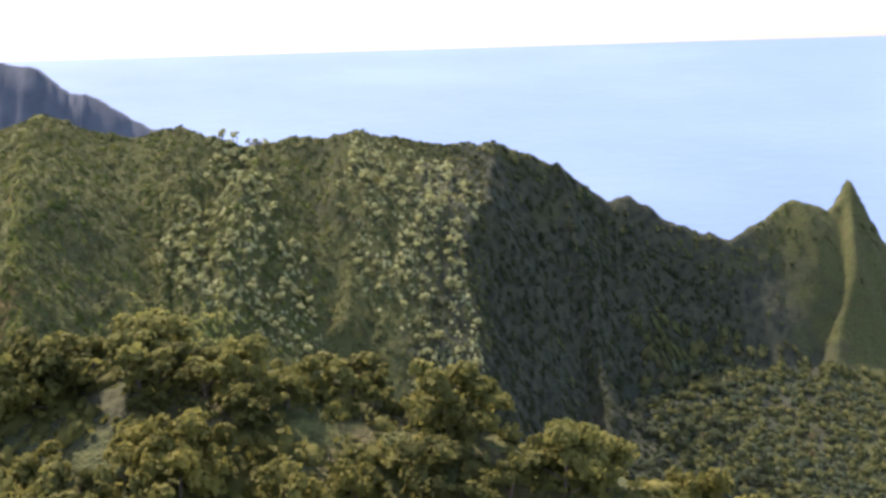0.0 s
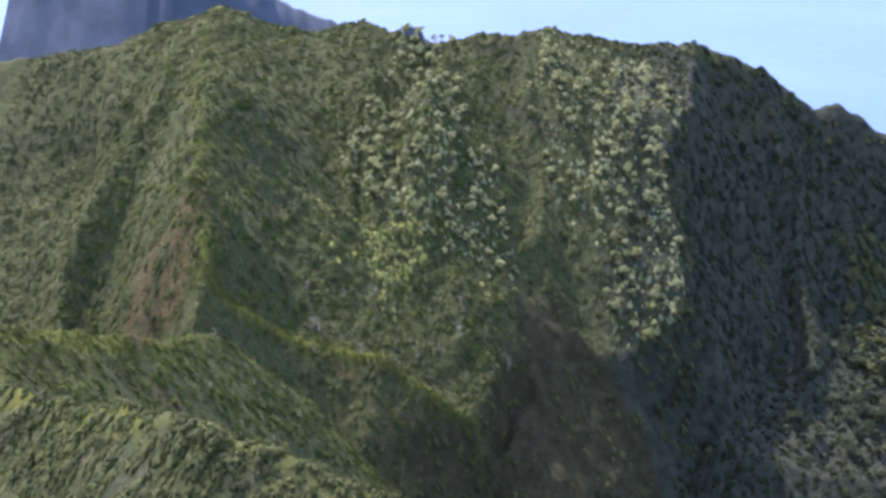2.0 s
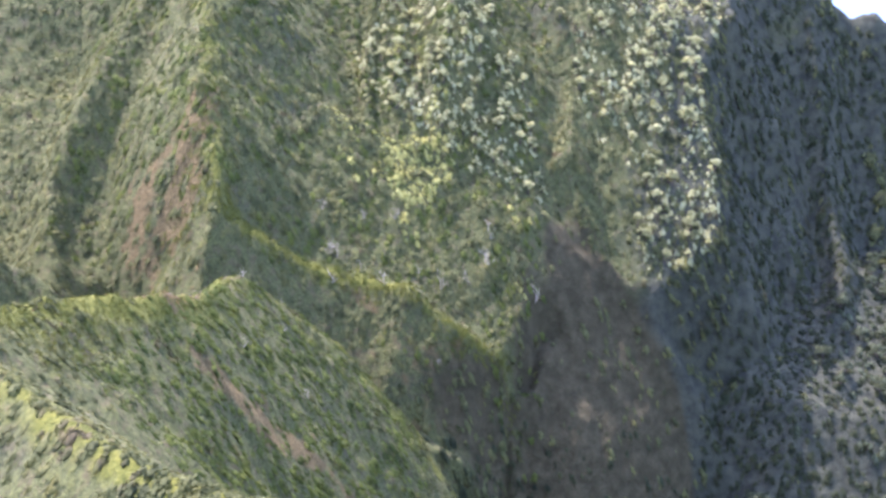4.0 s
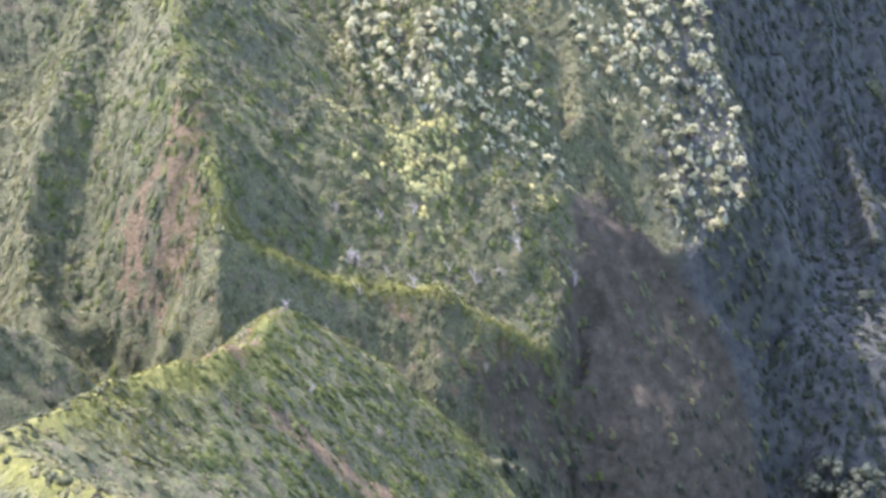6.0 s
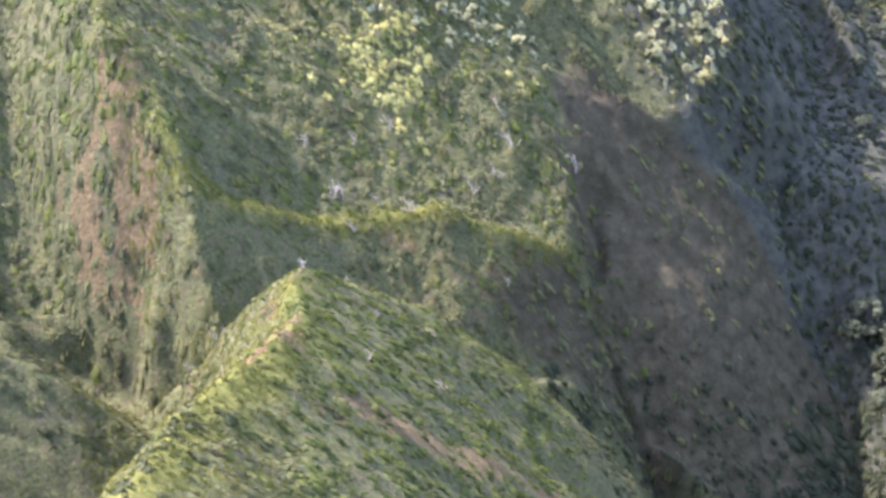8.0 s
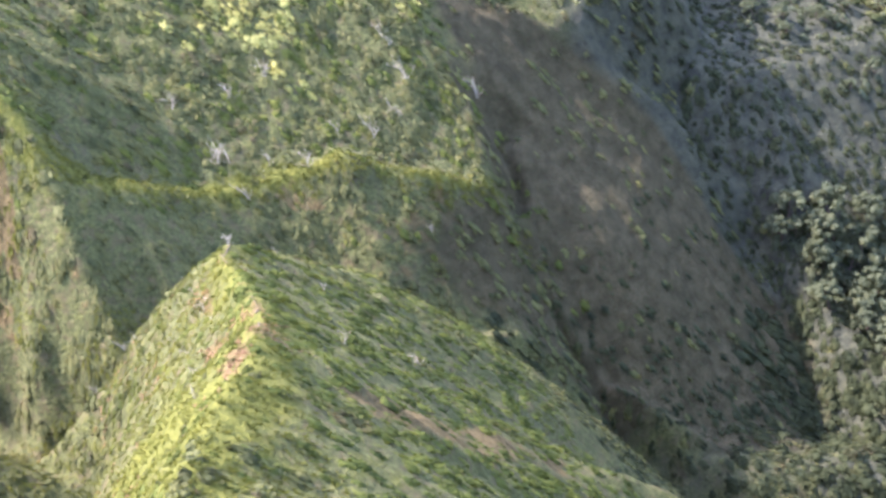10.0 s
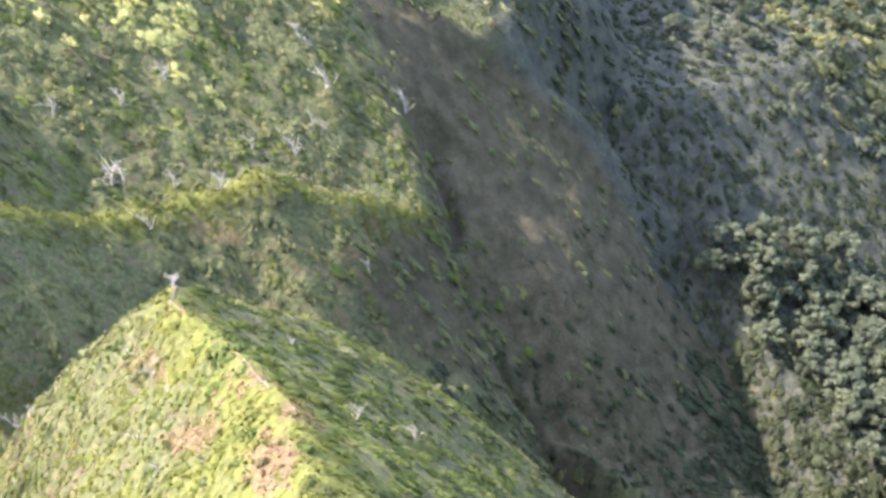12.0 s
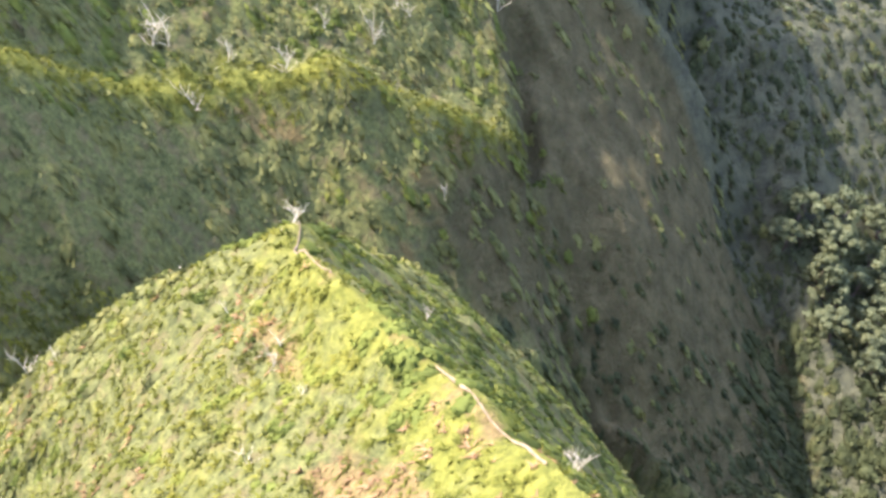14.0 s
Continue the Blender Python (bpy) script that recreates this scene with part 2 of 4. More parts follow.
# Ridges: crest points as x, y, height and the fall per metre on the left and on the right of the way along them.
RIDGES = {
    "wall": [(-420, 500, 330, 0.80, 0.90), (-300, 545, 352, 0.80, 0.90), (-230, 566, 360, 0.80, 0.97), (-183, 574, 376, 0.90, 0.91), (-167, 578, 368, 0.90, 0.83), (-155, 581, 366, 0.90, 0.78),
        (-144, 584, 363.5, 0.90, 0.79), (-136, 586, 366, 0.90, 0.79), (-124, 590, 368.5, 0.90, 0.80), (-112, 591.5, 364, 0.90, 0.81), (-107, 592, 362.5, 0.90, 0.81), (-92, 594, 359, 0.90, 0.82),
        (-81, 595, 359, 0.90, 0.83), (-71, 597, 361, 0.90, 0.91), (-55, 600, 360, 0.90, 1.04), (-40, 603, 363, 0.90, 1.16), (-33, 605, 360.5, 0.90, 1.21), (-9, 611.7, 356.5, 0.94, 1.38),
        (12, 618, 354.5, 0.97, 1.53), (28, 622, 354.5, 1.00, 1.65), (45, 627, 348, 0.99, 1.80), (54, 629, 341, 0.99, 1.87), (68, 632, 333, 0.99, 1.90), (82, 634, 322, 1.00, 1.90),
        (94, 635.7, 325, 1.17, 1.90), (98, 636.2, 322, 1.16, 1.90), (105, 637, 318, 1.00, 1.90), (114, 637.6, 311, 1.00, 1.84), (128, 638.8, 306.5, 1.00, 1.74), (142, 639.6, 303, 1.00, 1.65),
        (149, 640, 299, 1.00, 1.60)],
    "east_wall": [(149, 640, 299, 1.00, 1.60), (172, 652, 308, 1.30, 1.70), (186, 660, 317, 1.40, 1.70), (206, 670, 309, 1.50, 1.70), (216, 676, 314, 1.60, 1.80), (223, 680, 324, 1.70, 1.80),
        (236, 686, 296, 1.50, 1.60), (300, 700, 250, 1.20, 0.90), (420, 720, 225, 1.00, 0.70)],
    "east_rib": [(223, 680, 323, 1.60, 1.60), (212, 645, 283, 1.40, 1.50), (194, 605, 240, 1.20, 1.20), (175, 570, 214, 1.00, 0.90)],
    "west_rib": [(-183, 566, 377, 0.55, 1.00), (-174, 510, 354, 0.50, 1.22), (-162, 469, 320, 0.85, 1.23), (-156, 444, 289, 1.10, 1.38)],
    "brown_rib": [(-162, 469, 318, 1.10, 1.51), (-166, 447, 279, 1.30, 1.55), (-174, 434, 262, 1.21, 1.54), (-179, 425, 243, 1.20, 1.20)],
    "far_west_rib": [(-183, 558, 373, 1.10, 1.10), (-204, 500, 329, 1.13, 1.10), (-215, 465, 286, 1.23, 1.10), (-212, 440, 262, 1.10, 1.10)],
    "spur": [(-157, 444, 292, 0.54, 1.34), (-150, 443.7, 284.7, 0.50, 1.34), (-140, 447.1, 275.7, 0.42, 1.34), (-128, 450.2, 266.3, 0.31, 1.32), (-118, 453.1, 261.6, 0.30, 1.30),
        (-108, 454.5, 259.6, 0.30, 1.28), (-96, 453.2, 259.2, 0.32, 1.32), (-86, 451.6, 252.4, 0.40, 1.40), (-76, 451.0, 245.2, 0.45, 1.65), (-64, 451.5, 235.9, 0.55, 2.30), (-59, 449.5, 206, 1.50, 2.20)],
    "bush_rib": [(-81, 595, 356, 0.90, 0.90), (-86, 545, 344, 0.82, 0.80), (-90, 503, 298, 0.42, 1.00), (-74, 488, 270, 0.80, 1.00)],
    "bright_rib": [(-36, 604, 361, 1.15, 0.90), (-42, 555, 312, 1.20, 0.90), (-40, 520, 291, 1.10, 0.80), (-26, 500, 256, 1.10, 1.10), (-30, 490, 240, 1.20, 1.20)],
    "shade_rib": [(28, 622, 350, 1.90, 1.00), (24, 585, 332, 1.90, 1.00)],
    "dark_rib": [(57, 630, 343, 1.60, 1.60), (66, 590, 282, 1.60, 1.50), (70, 560, 241, 1.40, 1.30), (62, 520, 210, 0.99, 0.90)],
    "near_hill": [(10, 160, 314, 1.00, 0.83), (-56, 175, 340, 0.93, 0.86), (-77, 180, 345, 0.91, 0.82), (-118, 212, 338, 1.10, 0.92), (-164, 258, 333, 1.00, 0.90),
        (-156, 296, 320, 0.80, 0.95), (-146, 318, 312, 0.70, 1.30), (-141.8, 329, 308.3, 0.66, 1.60), (-138.5, 350, 298.8, 0.66, 1.50), (-138, 366, 295.0, 0.75, 1.40), (-138, 378, 292.0, 0.85, 1.35),
        (-134, 384.5, 287, 0.95, 1.35), (-124, 397, 275, 1.00, 1.40), (-112, 404.6, 261.6, 1.10, 1.45), (-100, 405, 243.6, 1.20, 1.50), (-90, 409, 218, 1.20, 1.50), (-81, 414, 196, 1.20, 1.40), (-70, 420, 172, 1.10, 1.30)],
    "hill_rib": [(-137, 380, 290.5, 0.80, 0.75), (-146, 391, 281.2, 0.90, 0.85), (-154, 396.8, 273.4, 0.90, 0.95), (-162, 399.5, 265.9, 0.90, 1.00), (-170, 401.5, 260.3, 0.90, 1.05), (-178, 405.5, 252.6, 0.90, 1.10), (-192, 414, 238, 0.90, 1.10)],
    "left_rib": [(-290, 360, 335, 1.00, 1.00), (-230, 388, 303, 1.00, 1.00), (-198, 402, 278, 1.00, 1.10), (-190, 422, 249, 1.10, 1.20)],
    "low_rib": [(-112, 355, 249, 0.90, 0.90), (-98, 361, 234, 1.05, 0.95), (-91, 361.5, 226.5, 1.10, 0.95), (-84, 361.7, 219.5, 1.10, 0.90), (-77, 360.5, 210.5, 1.10, 0.90), (-68, 357.5, 200, 1.10, 0.80),
        (-50, 350, 180, 1.00, 0.70), (-20, 346, 156, 0.90, 0.60), (30, 340, 132, 0.70, 0.50), (120, 320, 110, 0.60, 0.40)],
    "tree_ridge": [(-160, 20, 372, 0.80, 0.70), (-60, 46, 381, 1.00, 0.80), (-24, 50, 387, 1.10, 0.70), (-12, 50, 389, 1.10, 0.65), (-4, 49.5, 386.3, 1.10, 0.60), (1, 49, 385, 1.10, 0.60), (5, 49, 383.6, 1.10, 0.60), (9, 48.5, 381.8, 1.10, 0.60), (13, 48, 379.2, 1.10, 0.60), (20, 46, 372, 1.10, 0.60),
        (45, 40, 350, 1.10, 0.60), (120, 20, 328, 1.00, 0.60)],
}
# The valley's lowest line: x, y, height.
STREAM = [(-460, 440, 270), (-250, 432, 262), (-182, 436, 241), (-117, 428, 232), (-75, 439, 210), (-58, 444, 186), (-33, 427, 156), (20, 408, 126), (160, 340, 100),
          (400, 300, 60)]


SHORT = (2, 3, 4, 5, 6, 7, 8, 9, 10, 12)  # ribs that fall away faster with distance


def crest(x, y, line, bend=0.0, foot=0.0, blunt=1.5):
    """The height of a ridge's flanks at x, y, the way along it and the distance from it."""
    best, along, away = np.full_like(x, -1e6), np.zeros_like(x), np.zeros_like(x)
    run = 0.0
    for (x0, y0, z0, l0, r0), (x1, y1, z1, l1, r1) in zip(line, line[1:]):
        dx, dy = x1 - x0, y1 - y0
        length = math.hypot(dx, dy)
        raw = ((x - x0) * dx + (y - y0) * dy) / length ** 2
        u = np.clip(raw, 0, 1)
        d = np.hypot(x - x0 - u * dx, y - y0 - u * dy)
        side = np.clip(((x - x0) * dy - (y - y0) * dx) / length / np.maximum(d, 0.01) * 3, -1, 1)
        left, right = l0 + (l1 - l0) * u, r0 + (r1 - r0) * u
        fall = left * (1 - side) / 2 + right * (1 + side) / 2
        z = z0 + (z1 - z0) * u - fall * (np.sqrt(d * d + blunt ** 2) - blunt) - bend * d * d - foot * np.maximum(d - 100, 0) ** 2 - 0.7 * length * np.abs(raw - u)
        on = z > best
        best, along, away = np.where(on, z, best), np.where(on, run + u * length, along), np.where(on, d, away)
        run += length
    return best, along, away


# Gullies cut into the slopes: depth, half width and the line in the plan.
GULLIES = [(4, 14, [(-44, 470), (-49, 452), (-58, 438), (-55, 425), (-40, 416), (-12, 414)]),
           (8, 4.5, [(-46, 476), (-54, 462), (-58, 453), (-59, 446), (-60, 438), (-58, 428), (-48, 418)]),
           (9, 15, [(28, 486), (18, 462), (10, 440), (4, 424)])]


def near_line(x, y, line, half):
    """1 on a line of the plan, 0 at half metres from it and beyond."""
    best = np.full_like(x, 1e6)
    for (x0, y0), (x1, y1) in zip(line, line[1:]):
        dx, dy = x1 - x0, y1 - y0
        u = np.clip(((x - x0) * dx + (y - y0) * dy) / (dx * dx + dy * dy), 0, 1)
        best = np.minimum(best, np.hypot(x - x0 - u * dx, y - y0 - u * dy))
    return np.clip(1.0 - best / half, 0, 1)


def land(x, y, rough=True):
    """The height of the ground."""
    x, y = np.asarray(x, float), np.asarray(y, float)
    sx, sy, sz = (np.array(c, float) for c in zip(*STREAM))
    bed, mid = np.interp(x, sx, sz), np.interp(x, sx, sy)
    rise = np.where(y > mid, np.interp(x, [-120, -20, 30, 70, 100, 160], [0.5, 0.58, 0.86, 0.8, 0.62, 0.5]), 0.25)
    base = np.minimum(bed + rise * np.maximum(np.abs(y - mid) - 6, 0), 330)
    # the east side of the valley: a gentle foot under a steeper slope
    foot = 143.6 - 0.17 * (x - 66.7)
    bank = foot - 0.45 * np.maximum(450 - y, 0) + 1.27 * np.clip(y - 450, 0, 44) + 0.5 * np.maximum(y - 494, 0)
    east = np.clip((x - 14) / 16, 0, 1)
    base = np.where(y > mid, base * (1 - east) + np.maximum(np.minimum(bank, 330), bed) * east, base)
    south = np.clip((mid - 12 - y) / 15, 0, 1)
    low = np.interp(x, [-260, -200, -150, -115, -60, 20, 160, 400], [235, 222, 212, 172, 148, 124, 100, 60]) + 0.25 * np.maximum(mid - 30 - y, 0)
    base = base * (1 - south) + np.minimum(low, 330) * south
    top_y = np.interp(x, [-230, -183, -36, 57, 149, 223, 300], [566, 574, 604, 630, 640, 680, 700])
    base = np.where(y > 480, np.minimum(base, np.interp(x, [40, 140], [224, 238]) - 0.8 * np.maximum(y - top_y, 0)), base)
    warp_x = x + (5 * wave(x / 34, y / 34, 5) if rough else 0)
    warp_y = y + (5 * wave(x / 34, y / 34, 9) if rough else 0)
    heights = [base]
    for k, line in enumerate(RIDGES.values()):
        bend = 0.0045 if k == 6 else 0.006 if k in SHORT else 0.004 if k == 11 else 0.0
        z, along, away = crest(warp_x if k < 11 and k != 6 else x, warp_y if k < 11 and k != 6 else y, line, bend, 0.02 if k == 0 else 0.0, 0.8 if k in (6, 11) else 1.5)
        if rough:
            reach = np.clip(away / 22, 0, 1)
            z = z + (0.45 if k == 11 else 0.2 if k == 6 else 1.0) * reach * (2.6 * wave(along / 13 + 0.2 * wave(x / 20, y / 20, 7), away / 70, 11 + k) + 0.7 * wave(along / 5.5, away / 40, 31 + k))
        heights.append(z)
    # the sloping shelf behind the spur, cut off by a cliff on its east side
    edge = np.interp(y, [440, 452, 462, 476, 492, 510], [-72, -64, -58, -53, -62, -78]) + (2.5 * wave(x / 9, y / 9, 21) if rough else 0)
    rim = np.interp(x, [-156, -140, -118, -96, -86, -64], [444, 447.1, 453.1, 453.4, 450.2, 452.5])
    shelf = 266 - 0.467 * (x + 90) + 0.99 * (y - 470) - 1.5
    shelf = shelf - 1.7 * np.maximum(x - edge, 0) - 2.2 * np.maximum(rim - y, 0) - 1.2 * np.maximum(y - 496, 0) - 0.6 * np.maximum(-146 - x, 0)
    heights.append(shelf + (1.2 * wave(x / 12, y / 30, 22) if rough else 0))
    # the steep sunlit face of the great wall, broken off on its east side and at its foot
    rag = 2.5 * wave(x / 8, y / 8, 23) if rough else 0.0
    right = np.interp(y, [497, 510, 525, 545, 561, 574, 622], [-4, 16, 18, 13, 10, 22, 28]) + rag
    left = np.interp(y, [497, 525, 553, 600], [-22, -30, -46, -50])
    lower = np.interp(x, [-20, -10, 16], [500, 497, 511]) + rag
    face = 246.5 - 0.141 * (x + 10.3) + 1.169 * (np.minimum(y, 572) - 497.6) + 0.5 * np.maximum(y - 572, 0)
    face = face - 1.9 * np.maximum(x - right, 0) - 0.8 * np.maximum(left - x, 0) - 1.5 * np.maximum(lower - y, 0)
    face = face - 3.2 * np.maximum(y - np.interp(x, [-60, -36, 28, 57], [594, 600, 616, 624]), 0)
    heights.append(face + (1.2 * wave(x / 11, y / 26, 24) if rough else 0))
    # the shaded slip under it, with the brow on its east side
    over = ((x + 36) * 45 + (y - 492) * 44) / 62.9 + rag
    slip = 168 - 0.857 * (x + 29.7) + 1.405 * (y - 435) - 1.7 * np.maximum(over, 0) - 1.8 * np.maximum(-50 - x, 0) - 2.8 * np.maximum(y - 497, 0)
    heights.append(slip + (1.6 * wave((x + y) / 9, (x - y) / 28, 25) if rough else 0))
    stack = np.stack(heights)
    top = stack.max(axis=0)
    soft = 2.0
    z = top + soft * np.log(np.exp((stack - top) / soft).sum(axis=0)) - 0.5
    for depth, half, line in GULLIES:
        z = z - depth * near_line(x + (2.6 * wave(x / 8, y / 8, 41) if rough else 0), y, line, half)
    if rough:
        z = z + 1.3 * fractal(x / 17, y / 17, 3, 5) + np.clip((y - 90) / 40, 0, 1) * (1.5 * fractal(x / 4.6, y / 4.6, 50, 2) + 0.5 * np.maximum(wave(x / 2.3, y / 2.3, 55), 0))
    return z



# ---- helpers for meshes ----
def mesh_of(name, verts, faces, material, smooth=False):
    """A mesh from an array of corners and an array of triangles or quads."""
    verts, faces = np.asarray(verts, np.float32), np.asarray(faces, np.int32)
    data = bpy.data.meshes.new(name)
    sides = faces.shape[1]
    data.vertices.add(len(verts))
    data.vertices.foreach_set("co", verts.ravel())
    data.loops.add(faces.size)
    data.loops.foreach_set("vertex_index", faces.ravel())
    data.polygons.add(len(faces))
    data.polygons.foreach_set("loop_start", np.arange(0, faces.size, sides, dtype=np.int32))
    data.update(calc_edges=True)
    if smooth:
        data.polygons.foreach_set("use_smooth", np.ones(len(faces), bool))
    data.materials.append(material)
    return data


def thing(name, label, category, group="", kind=""):
    return tagged(new(name), label, category, group, kind)


def part(name, data, parent, label=""):
    ob = new(name, data)
    ob.parent = parent
    return tagged(ob, label)


# ---- the ground ----
def lines(a, b, fine, out_a, out_b, grow=1.25):
    """Grid lines: even between a and b, wider and wider out to out_a and out_b."""
    mid = list(np.arange(a, b + fine / 2, fine))
    left, right, gap = [], [], fine
    while (left[-1] if left else a) > out_a:
        gap *= grow
        left.append((left[-1] if left else a) - gap)
    gap = fine
    while (right[-1] if right else b) < out_b:
        gap *= grow
        right.append((right[-1] if right else b) + gap)
    return np.array(left[::-1] + mid + right)


def sheet(xs, ys, heights):
    gx, gy = np.meshgrid(xs, ys)
    verts = np.stack([gx.ravel(), gy.ravel(), heights(gx, gy).ravel()], 1)
    n, m = len(xs), len(ys)
    k = (np.arange(m - 1)[:, None] * n + np.arange(n - 1)[None, :]).ravel()
    return verts, np.stack([k, k + 1, k + n + 1, k + n], 1)


def blob(x, y, cx, cy, rx, ry, turn=0.0):
    """1 in the middle of an oval, 0 at its edge and outside."""
    c, s = math.cos(radians(turn)), math.sin(radians(turn))
    u, v = ((x - cx) * c + (y - cy) * s) / rx, (-(x - cx) * s + (y - cy) * c) / ry
    return np.clip(1.3 - np.hypot(u, v) * 1.3, 0, 1)


TRAIL = [(-141.6, 330), (-140.2, 340), (-138.5, 350), (-138, 366), (-138, 377), (-134.5, 383.5)]  # along the near hill's crest


def cover_at(x, y):
    """How dry, how bare and how leafy the ground is, each 0 to 1; leafy also paints shade."""
    dry = 0.18 + 0.25 * fractal(x / 40, y / 40, 60)
    dry = dry + 0.42 * blob(x, y, -160, 335, 34, 75, 0) + 0.25 * blob(x, y, -105, 480, 60, 40) + 0.2 * blob(x, y, -210, 480, 40, 60)
    dry = dry + 0.6 * near_line(x, y, [p[:2] for p in RIDGES["spur"]], 4) + 0.5 * near_line(x, y, [p[:2] for p in RIDGES["near_hill"]], 6) + 0.4 * near_line(x, y, [p[:2] for p in RIDGES["west_rib"]], 8)
    bare = 0.08 + 0.26 * fractal(x / 25, y / 25, 70) + 0.22 * fractal(x / 7, y / 7, 71)
    streak = np.clip(0.5 + 1.1 * wave((x * 0.8 - y * 0.6) / 4, (x * 0.6 + y * 0.8) / 16, 73) + 0.6 * wave(x / 3, y / 3, 74), 0, 1)
    # red earth on the brown rib, the spur and the lower end of the bright rib
    bare = bare + 1.0 * near_line(x, y, [(-160, 466), (-166, 447), (-165, 434), (-172, 428)], 13) * streak * 0.65 + 0.5 * blob(x, y, -183, 449, 9, 16, 20) + 0.62 * blob(x, y, -173, 456, 19, 26, 20) * streak + 0.35 * near_line(x, y, [(-176, 510), (-168, 480)], 8)
    bare = bare + 0.5 * blob(x, y, -110, 450, 9, 5) + 0.30 * blob(x, y, -85, 438, 40, 13) + 0.22 * blob(x, y, -62, 440, 26, 14)
    bare = bare + 0.75 * near_line(x, y, [(-36, 494), (-20, 486), (-8, 476), (-2, 468), (4, 457), (8, 446)], 10) * 0.5 + 0.2 * blob(x, y, -28, 456, 44, 36, -40)
    # worn earth on the near hill: its east face, the trail on its crest and two slips on its west face
    bare = bare + 1.1 * near_line(x, y, [(-133, 329), (-128, 331), (-122, 334.5), (-108, 348), (-97, 357)], 12) * np.clip(0.45 + 1.3 * fractal(x / 6, y / 6, 72), 0, 1) + 0.25 * blob(x, y, -116, 346, 16, 8, 40) + 0.3 * blob(x, y, -112, 385, 12, 7, -45) + 0.3 * near_line(x, y, TRAIL, 3)
    bare = bare + 0.8 * blob(x, y, -146, 350, 2.6, 9, 5) + 0.95 * blob(x, y, -146.2, 325, 3.0, 9, -6) + 0.5 * blob(x, y, -143, 371, 3, 9, 0) + 0.4 * blob(x, y, -156, 372, 3, 6)
    lush_shade = 0.25 + 0.3 * fractal(x / 50, y / 50, 80)
    # forest floor, and ovals that paint the shaded wall and valley darker
    lush_shade = lush_shade + 0.5 * blob(x, y, 70, 470, 120, 110) + 0.6 * blob(x, y, 30, 540, 60, 80) + 0.4 * blob(x, y, -30, 120, 160, 90) + 0.6 * blob(x, y, 110, 600, 130, 90) + 0.6 * blob(x, y, 50, 365, 140, 50) + 0.42 * blob(x, y, -15, 442, 75, 55) + 0.45 * blob(x, y, 75, 505, 60, 45)
    return np.clip(np.stack([dry, bare, lush_shade], -1), 0, 1)


def dark_brown_at(x, y):
    """How far the ground takes the dark brown tone, 0 to 1: the old landslip at the head of the valley and the foot of
    the spur.
    """
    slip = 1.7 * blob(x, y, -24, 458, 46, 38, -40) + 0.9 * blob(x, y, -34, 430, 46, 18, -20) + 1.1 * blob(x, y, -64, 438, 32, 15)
    # left lighter along the brow, to paint its sunlit edge
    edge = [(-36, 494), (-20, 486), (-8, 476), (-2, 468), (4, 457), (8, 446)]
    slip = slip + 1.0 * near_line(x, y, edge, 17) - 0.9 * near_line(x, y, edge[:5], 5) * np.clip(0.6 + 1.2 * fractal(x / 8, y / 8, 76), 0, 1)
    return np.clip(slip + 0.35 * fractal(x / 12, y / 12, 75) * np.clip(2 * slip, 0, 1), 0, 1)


def finer(values, a, b):
    """The same grid lines, with one more between each two from a to b."""
    halves = [(p + q) / 2 for p, q in zip(values, values[1:]) if a <= p < b]
    return np.sort(np.concatenate([values, halves]))


gx = finer(lines(-300, 260, 2.0, -2600, 2600), -200, 60)
gy = finer(lines(20, 690, 2.0, -1500, 1700), 290, 520)
verts, faces = sheet(gx, gy, land)
verts[:, 2] = np.maximum(verts[:, 2], -60)
ground = tagged(new("ground", mesh_of("ground", verts, faces, GROUND, True)), "steep green and brown hillsides with ferns, grass and bare earth", "hillside", kind="structure")
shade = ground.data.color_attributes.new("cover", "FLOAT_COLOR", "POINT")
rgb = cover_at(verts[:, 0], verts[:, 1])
shade.data.foreach_set("color", np.concatenate([rgb, dark_brown_at(verts[:, 0], verts[:, 1])[:, None]], 1).astype(np.float32).ravel())


# ---- the sea and the far headlands ----
def make_sea_sheet():
    """A sheet of water that reaches the horizon at the height of the eye."""
    rings, spokes = 70, 120
    r = np.linspace(0, 4900, rings)
    a = np.linspace(0, 2 * math.pi, spokes, endpoint=False)
    z = 404 * np.clip((r - 700) / 4200, 0, 1) ** 1.05
    v = np.stack([np.outer(r, np.sin(a)), np.outer(r, np.cos(a)), np.repeat(z[:, None], spokes, 1)], -1).reshape(-1, 3)
    v[:, :2] += (-40, 40)
    f = []
    for k in range(rings - 1):
        i = k * spokes + np.arange(spokes)
        j = k * spokes + (np.arange(spokes) + 1) % spokes
        f.append(np.stack([i, i + spokes, j + spokes, j], 1))
    return tagged(new("water", mesh_of("water", v, np.concatenate(f), SEA, True)), "pale blue hazy sea reaching to the horizon", "sea", kind="structure")


make_sea_sheet()


